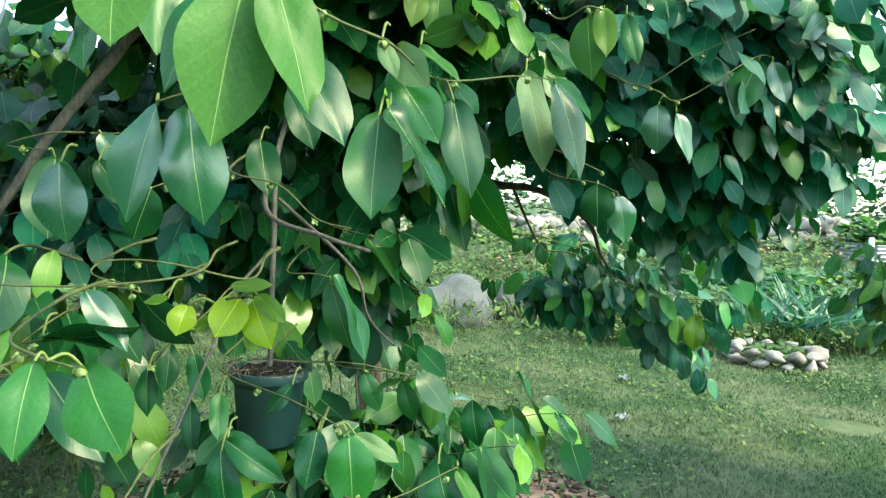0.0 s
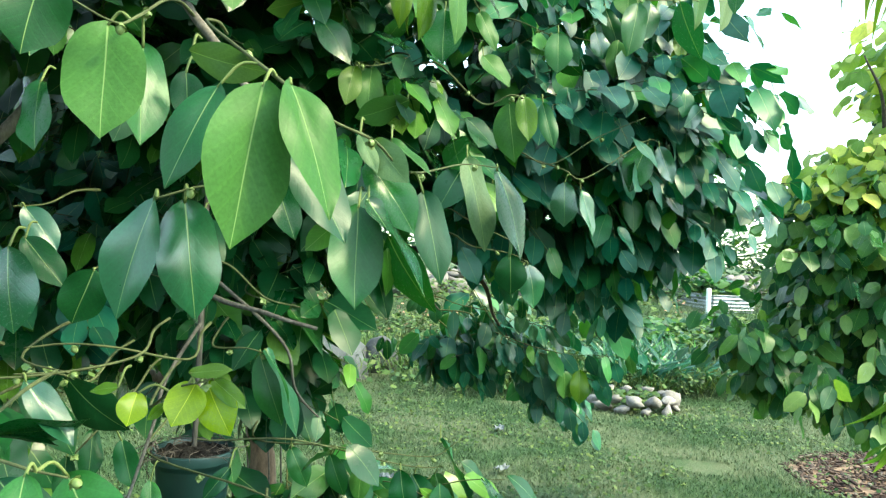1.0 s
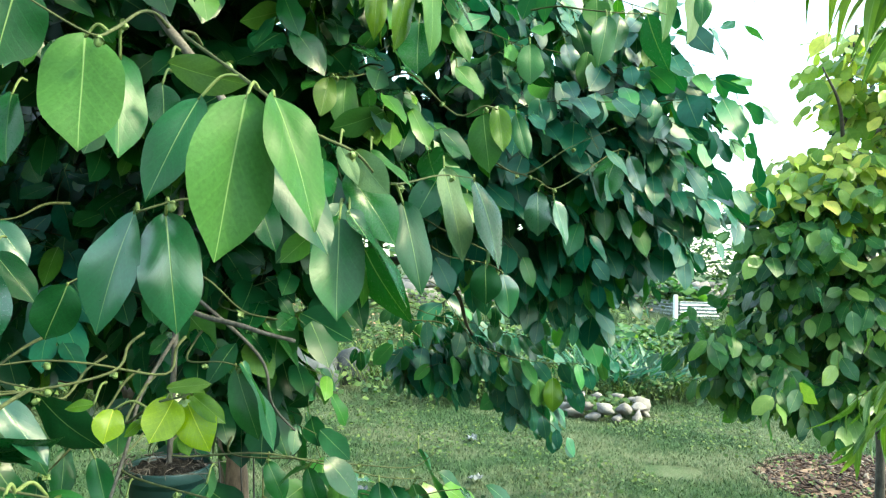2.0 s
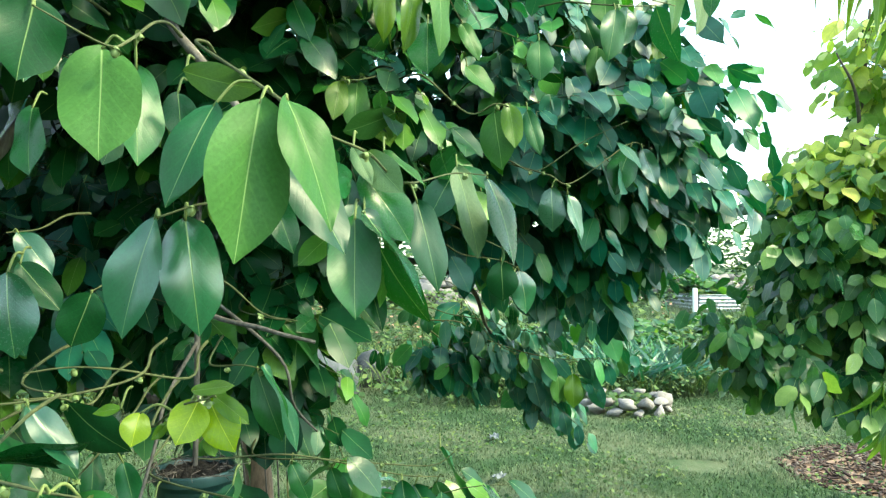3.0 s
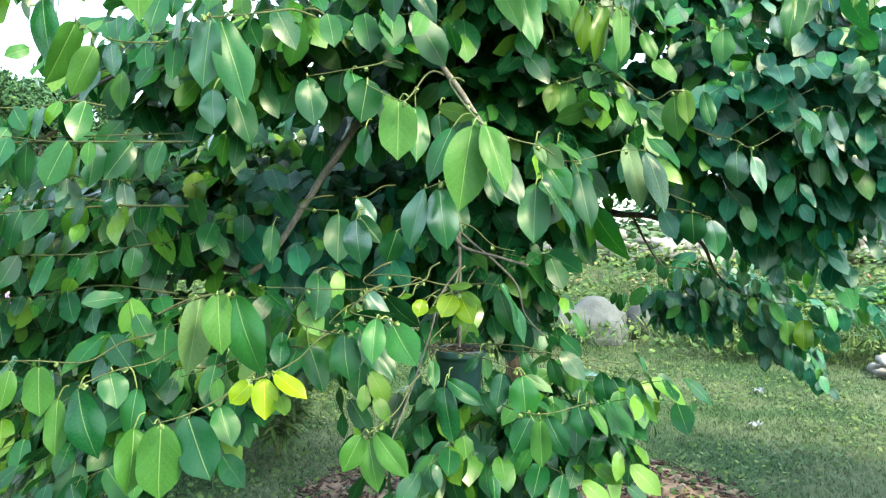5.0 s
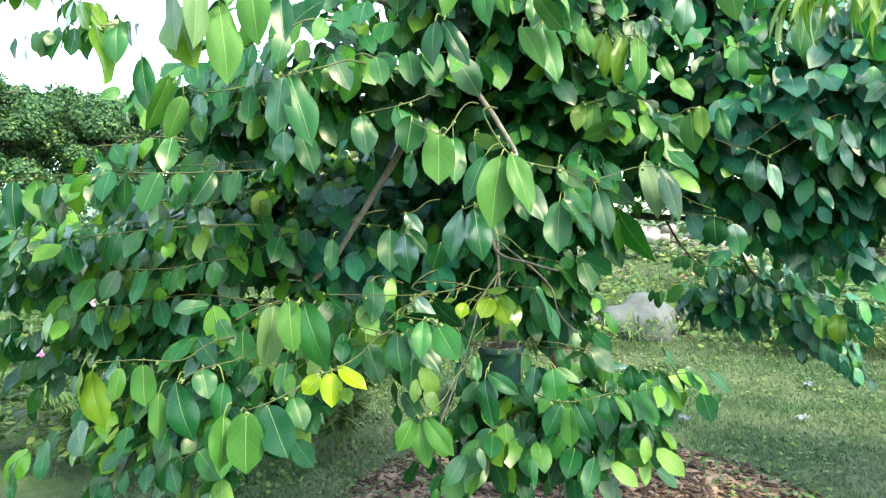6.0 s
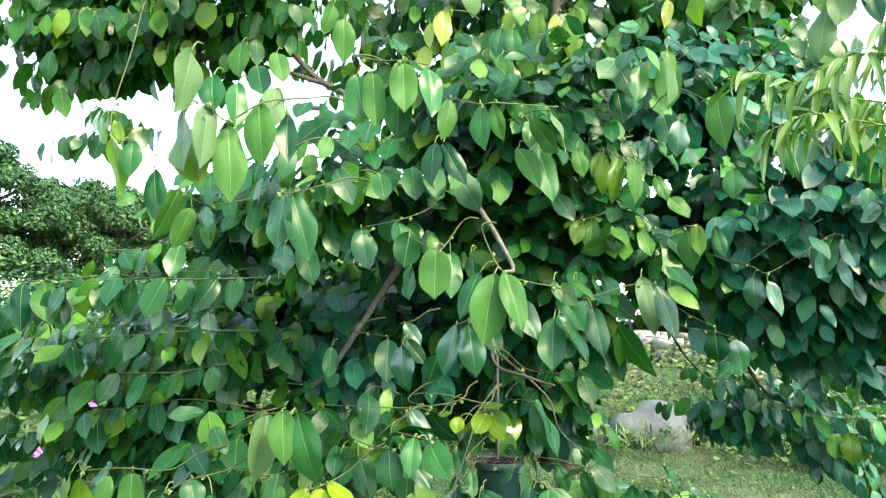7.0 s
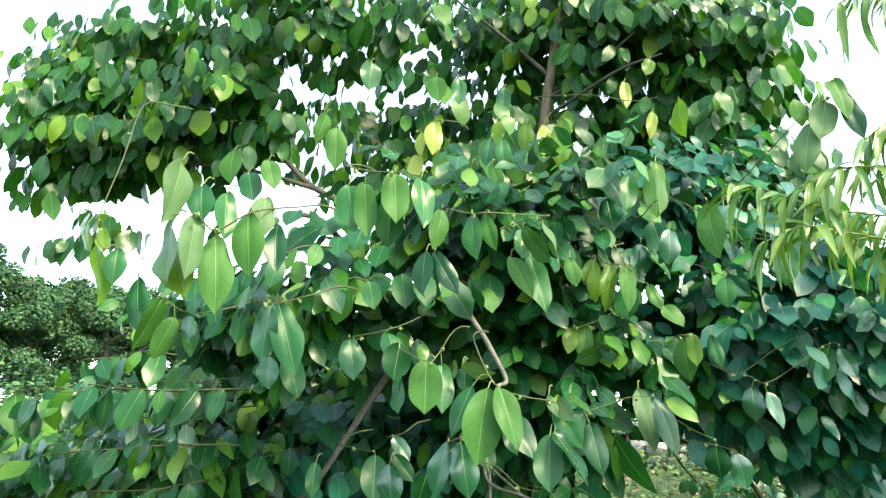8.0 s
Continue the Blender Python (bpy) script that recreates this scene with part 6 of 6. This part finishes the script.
fill(1, [
    (-1.60, 1.40, 1.58, 0.55, 0.30, 0.10, 62),
    (-1.95, 1.30, 1.50, 0.45, 0.30, 0.14, 40),
    (-1.25, 1.45, 1.22, 0.75, 0.40, 0.15, 66),
    (-2.00, 1.50, 1.15, 0.50, 0.30, 0.16, 26),
    (-1.20, 1.10, 1.00, 0.28, 0.20, 0.10, 34),
    (-1.50, 1.12, 1.00, 0.40, 0.20, 0.10, 16),
    (-0.28, 1.52, 0.92, 0.28, 0.26, 0.14, 60),
    (-0.30, 1.80, 1.35, 0.14, 0.12, 0.22, 46),
    (-0.05, 1.58, 0.99, 0.22, 0.12, 0.07, 40),
    (-0.62, 2.05, 1.50, 0.42, 0.28, 0.25, 70),
    (-0.55, 1.75, 2.05, 0.45, 0.30, 0.20, 80),
    (-0.80, 1.20, 2.10, 0.28, 0.25, 0.18, 36),
    (-1.25, 1.35, 2.05, 0.25, 0.25, 0.18, 44),
    (-0.30, 1.55, 2.35, 0.45, 0.35, 0.20, 90),
    (-0.15, 1.75, 1.95, 0.35, 0.25, 0.22, 80),
    (-1.35, 2.00, 1.78, 0.35, 0.20, 0.15, 50),
    (-0.17, 1.90, 1.66, 0.18, 0.15, 0.14, 40),
    (-1.49, 2.20, 1.94, 0.30, 0.20, 0.20, 50),
    (-1.75, 1.70, 1.72, 0.35, 0.20, 0.10, 40),
    (-2.35, 1.60, 1.58, 0.30, 0.20, 0.12, 30),
], AXIS, FOLIAGE, tree)
fill(6, [], AXIS, FOLIAGE, tree, 0.125, arches=(
    [(-0.95, 0.98, 1.74), (-1.33, 0.90, 1.73), (-1.65, 0.90, 1.70), (-2.01, 0.90, 1.66)],
    [(-1.03, 1.08, 1.58), (-1.41, 1.00, 1.57), (-1.82, 1.00, 1.52), (-2.18, 1.00, 1.47)],
    [(-1.13, 1.18, 1.33), (-1.53, 1.10, 1.32), (-1.94, 1.10, 1.25), (-2.28, 1.10, 1.17)],
    [(-0.68, 1.10, 1.20), (-0.90, 1.02, 1.17), (-1.08, 1.02, 1.13), (-1.24, 1.02, 1.09)],
    [(-1.24, 1.03, 1.85), (-1.42, 0.95, 1.84), (-1.57, 0.95, 1.79)],
    [(-1.13, 1.08, 1.48), (-1.40, 1.00, 1.45), (-1.64, 1.00, 1.41)],
    [(-0.58, 1.13, 1.39), (-0.67, 1.05, 1.36), (-0.85, 1.05, 1.31)],
    [(-0.63, 0.83, 2.10), (-0.73, 0.75, 2.06), (-0.83, 0.75, 2.02)],
    [(-0.56, 0.98, 2.01), (-0.70, 0.90, 1.99), (-0.81, 0.90, 1.96)],
))
# teal part of the crown: the sky's sheen is in the material colour
fill(2, [
    (0.55, 2.15, 2.00, 0.50, 0.35, 0.28, 130),
    (0.80, 2.50, 1.68, 0.40, 0.30, 0.08, 30),
    (1.00, 2.30, 1.90, 0.35, 0.30, 0.20, 60),
    (0.35, 2.35, 1.78, 0.25, 0.25, 0.10, 36),
    (0.50, 3.10, 1.16, 0.12, 0.12, 0.10, 20),
    (0.68, 3.20, 1.22, 0.26, 0.12, 0.08, 24),
    (1.00, 3.25, 1.02, 0.12, 0.10, 0.08, 10),
    (0.85, 2.50, 1.62, 0.35, 0.20, 0.09, 44),
    (1.05, 2.25, 1.80, 0.18, 0.20, 0.12, 36),
    (0.30, 2.20, 2.55, 0.50, 0.40, 0.30, 120),
    (0.90, 2.10, 2.15, 0.25, 0.30, 0.20, 50),
    (-0.05, 2.20, 2.05, 0.40, 0.30, 0.25, 80),
    (-0.85, 2.40, 1.80, 0.50, 0.40, 0.50, 150),
    (-1.10, 2.00, 1.52, 0.60, 0.40, 0.22, 100),
], AXIS, FOLIAGE_ROWS, tree, arches=(
    [(0.38, 3.0, 1.31), (0.56, 3.0, 1.26), (0.73, 3.0, 1.15), (0.89, 3.0, 1.02), (0.98, 3.0, 0.9)],
    [(0.54, 2.9, 1.26), (0.75, 2.9, 1.19), (0.96, 2.9, 1.13), (1.17, 2.9, 1.1)],
    [(0.39, 3.1, 1.26), (0.46, 3.1, 1.14), (0.52, 3.1, 1.04)],
    [(0.68, 3.1, 1.21), (0.76, 3.1, 1.09), (0.85, 3.1, 0.95)],
    [(0.45, 3.15, 1.3), (0.6, 3.2, 1.18), (0.7, 3.25, 1.05)],
    [(0.62, 2.6, 1.51), (0.8, 2.6, 1.46), (0.99, 2.6, 1.39), (1.12, 2.6, 1.3)],
    [(0.32, 2.4, 1.62), (0.51, 2.4, 1.58), (0.7, 2.4, 1.53), (0.87, 2.4, 1.49)],
    [(0.54, 2.2, 1.76), (0.71, 2.2, 1.73), (0.89, 2.2, 1.65), (1.05, 2.2, 1.58)],
    [(0.8, 2.9, 1.15), (0.94, 2.9, 1.09), (1.08, 2.9, 1.06)],
    [(0.7, 2.3, 2.0), (0.9, 2.25, 1.95), (1.1, 2.2, 1.85), (1.2, 2.2, 1.75)],
    [(0.5, 2.7, 1.5), (0.75, 2.75, 1.45), (1.0, 2.8, 1.36), (1.2, 2.9, 1.25)],
    [(0.9, 3.0, 1.12), (1.05, 3.15, 0.95), (1.15, 3.3, 0.8), (1.2, 3.4, 0.7)],
))
fill(3, [
    (-0.85, 2.85, 3.40, 1.20, 0.60, 0.50, 130),
    (-2.90, 2.10, 3.20, 0.40, 0.30, 0.30, 50),
    (-2.45, 1.90, 2.62, 0.12, 0.12, 0.14, 5),
    (-2.40, 2.20, 3.80, 0.50, 0.30, 0.30, 50),
    (-2.20, 2.10, 3.25, 0.75, 0.40, 0.38, 100),
    (-1.60, 2.20, 3.80, 0.80, 0.40, 0.35, 80),
    (0.40, 2.85, 3.15, 0.50, 0.45, 0.45, 110),
    (0.70, 2.60, 2.75, 0.30, 0.30, 0.30, 60),
    (0.65, 2.75, 3.55, 0.40, 0.35, 0.35, 80),
    (0.10, 2.70, 3.75, 0.50, 0.35, 0.40, 80),
    (-3.30, 2.50, 3.75, 0.55, 0.35, 0.35, 70),
    (-0.20, 2.85, 4.00, 0.85, 0.45, 0.40, 100),
    (-0.50, 2.40, 2.70, 0.70, 0.40, 0.30, 90),
], AXIS, FOLIAGE_UPPER, tree, 0.165, reach=0.2, hang=1.0)


# ---------------------------------------------------------------- the pot for rooting a branch
def rooting_pot(x, y, top, r, h):
    pot = thing("nursery_pot", (x, y, top - h), "dark green plastic nursery pot fixed round a branch", "pot")
    profile = [(0.0, 0.0), (0.76, 0.0), (0.8, 0.03), (0.93, 0.86), (0.94, 0.865), (1.02, 0.865), (1.03, 0.875), (1.03, 0.985), (1.02, 1.0), (0.97, 1.0), (0.955, 0.99), (0.93, 0.8), (0.0, 0.8)]
    seg = 40
    v = [(x + r * a * math.cos(2 * math.pi * s / seg), y + r * a * math.sin(2 * math.pi * s / seg), top - h + h * b) for a, b in profile for s in range(seg)]
    f = [(k * seg + s, k * seg + (s + 1) % seg, (k + 1) * seg + (s + 1) % seg, (k + 1) * seg + s) for k in range(len(profile) - 1) for s in range(seg)]
    body = attach("body", mesh_from("body", v, f, [POT]), pot)
    bm = bmesh.new()
    bmesh.ops.create_circle(bm, cap_ends=True, segments=32, radius=r * 0.92)
    bmesh.ops.poke(bm, faces=bm.faces[:])
    bmesh.ops.subdivide_edges(bm, edges=bm.edges[:], cuts=3, use_grid_fill=True)
    for p in bm.verts:
        p.co.z = 0.012 * noise.noise(p.co * 60) + 0.016 * (1 - (p.co.length / r) ** 2)
    bmesh.ops.transform(bm, matrix=Matrix.Translation((x, y, top - 0.012)), verts=bm.verts)
    part("soil", bm, SOIL, pot, "dark crumbly potting soil")
    rng = random.Random(5)
    t = Tubes()
    for _ in range(34):
        a, e = rng.uniform(0, 6.28), rng.random() ** 0.5 * r * 1.02
        p = np.array([x + e * math.cos(a), y + e * math.sin(a), top])
        q = p + np.array([rng.gauss(0, 0.025), rng.gauss(0, 0.025), rng.uniform(-0.005, 0.018)])
        w = q + np.array([rng.gauss(0, 0.025), rng.gauss(0, 0.025), rng.uniform(-0.03, 0.012)])
        t.add(glide([p, q, w], 3), 0.0012, 0.0007, 3)
    for _ in range(14):
        a = rng.uniform(2.6, 4.0)
        p = np.array([x + r * math.cos(a), y + r * math.sin(a) * 0.8, top + 0.01])
        q = p + np.array([-0.02 + rng.gauss(0, 0.02), rng.gauss(0, 0.02), -0.02])
        w = q + np.array([rng.gauss(0, 0.02), rng.gauss(0, 0.02), -rng.uniform(0.02, 0.07)])
        t.add(glide([p, q, w], 3), 0.0013, 0.0006, 3)
    attach("root_mat", t.mesh("root_mat", [ROOT]), pot, "fine dry brown roots", kind="stuff")


rooting_pot(-0.345, 1.40, 1.16, 0.075, 0.15)


# ---------------------------------------------------------------- second tree and the peach
AXIS_B = (3.75, 4.0, 0.0)
tree_b = thing("persimmon_tree", AXIS_B, "younger persimmon tree, upper leaves coloured lime green as if sunlit", "tree")
limb("trunk", [(3.75, 4.0, -0.03), (3.66, 3.92, 0.6), (3.3, 3.65, 1.2), (2.95, 3.4, 1.7), (2.9, 3.4, 2.4), (2.95, 3.4, 3.0)], 0.032, 0.008, tree_b)
for pts in ([(3.42, 3.74, 1.0), (2.4, 3.2, 1.2), (1.95, 3.1, 1.1)], [(3.2, 3.58, 1.35), (2.5, 3.3, 1.8), (2.0, 3.2, 1.9)], [(3.12, 3.53, 1.45), (3.3, 3.2, 1.9), (3.7, 3.1, 2.0)], [(2.88, 3.4, 2.0), (2.6, 3.1, 2.4), (2.4, 3.0, 2.6)], [(3.42, 3.74, 1.0), (2.7, 2.9, 1.2), (2.6, 2.6, 1.1)]):
    limb("limb", pts, 0.014, 0.004, tree_b)
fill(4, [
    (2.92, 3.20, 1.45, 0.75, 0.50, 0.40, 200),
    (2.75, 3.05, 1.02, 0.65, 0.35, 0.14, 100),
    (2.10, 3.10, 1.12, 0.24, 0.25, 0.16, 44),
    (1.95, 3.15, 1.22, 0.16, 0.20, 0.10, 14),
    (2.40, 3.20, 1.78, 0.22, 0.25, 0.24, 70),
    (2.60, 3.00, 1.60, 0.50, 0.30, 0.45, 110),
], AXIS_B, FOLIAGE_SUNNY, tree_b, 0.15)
# treetop in the palest lime, its sunlight held in the leaf colour
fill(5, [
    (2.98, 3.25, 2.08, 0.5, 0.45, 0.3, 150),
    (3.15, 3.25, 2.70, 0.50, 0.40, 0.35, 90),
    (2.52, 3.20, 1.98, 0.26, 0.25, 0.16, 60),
], AXIS_B, FOLIAGE_SUN_LIME, tree_b, 0.15)

AXIS_C = (2.1, 1.0, 0.0)
peach = thing("peach_tree", AXIS_C, "young peach tree with long narrow lime green leaves", "tree")
limb("trunk", [(2.1, 1.0, -0.03), (2.05, 1.0, 0.7), (1.8, 1.0, 1.4), (1.35, 0.98, 1.95), (1.1, 0.95, 2.35), (1.0, 0.9, 2.7)], 0.024, 0.01, peach, PEACH_BARK)
PEACH_TWIGS = (
    [(1.42, 0.98, 1.88), (1.0, 0.94, 2.06), (0.73, 0.90, 2.08), (0.54, 0.82, 2.10), (0.43, 0.78, 2.14), (0.35, 0.76, 2.15)],
    [(1.12, 0.95, 2.32), (0.9, 0.97, 2.26), (0.77, 0.95, 2.22), (0.62, 0.85, 2.19), (0.54, 0.80, 2.15), (0.47, 0.78, 2.11)],
    [(1.02, 0.92, 2.62), (0.88, 0.84, 2.62), (0.78, 0.80, 2.59), (0.70, 0.78, 2.57), (0.63, 0.76, 2.55)],
    [(1.42, 0.98, 1.88), (0.9, 0.92, 1.99), (0.71, 0.85, 2.01), (0.59, 0.80, 2.03), (0.50, 0.76, 2.04), (0.42, 0.75, 2.01)],
    [(1.12, 0.95, 2.32), (0.92, 1.0, 2.38), (0.79, 0.95, 2.35), (0.68, 0.90, 2.27)],
    [(1.85, 1.0, 1.3), (1.62, 1.3, 1.36), (1.48, 1.5, 1.34), (1.36, 1.6, 1.24)],
    [(1.85, 1.0, 1.3), (1.65, 1.4, 1.26), (1.5, 1.6, 1.22), (1.4, 1.65, 1.1)],
)


def peach_twig(rng, points, places, tubes):
    """A slim shoot with narrow leaves that spread to all sides and arch down."""
    line = glide(points, 10)
    tubes.add(line, 0.003, 0.001, 4, 1)
    run, turn = 0.0, 0.0
    for a, b in zip(line, line[1:]):
        d = (b - a) / np.linalg.norm(b - a)
        run += np.linalg.norm(b - a)
        while run > 0.013:
            run -= 0.013
            turn += 2.4
            lat = np.cross(d, (0, 0, 1.0))
            side = lat * math.cos(turn) + np.array((0, 0, 1.0)) * (0.5 * math.sin(turn) - 0.25)
            ld = side * rng.uniform(0.5, 1.0) + d * rng.uniform(0.3, 0.9) + np.array((0, 0, -rng.uniform(0.0, 0.5)))
            fr = frame_of(ld, np.array((rng.gauss(0, 0.3), rng.gauss(-0.3, 0.3), 1.0))) * rng.uniform(0.075, 0.14)
            places.append((b, fr))


rng_c = random.Random(9)
tubes_c, places_c = Tubes(), []
for pts in PEACH_TWIGS:
    limb("limb", pts[:3], 0.007, 0.004, peach, PEACH_BARK)
    peach_twig(rng_c, pts[1:], places_c, tubes_c)
attach("twig_growth", tubes_c.mesh("twig_growth", [PEACH_BARK, SHOOT]), peach, kind="stuff")
leaf_cloud("foliage", places_c, LANCE_SHAPES, PEACH, peach)
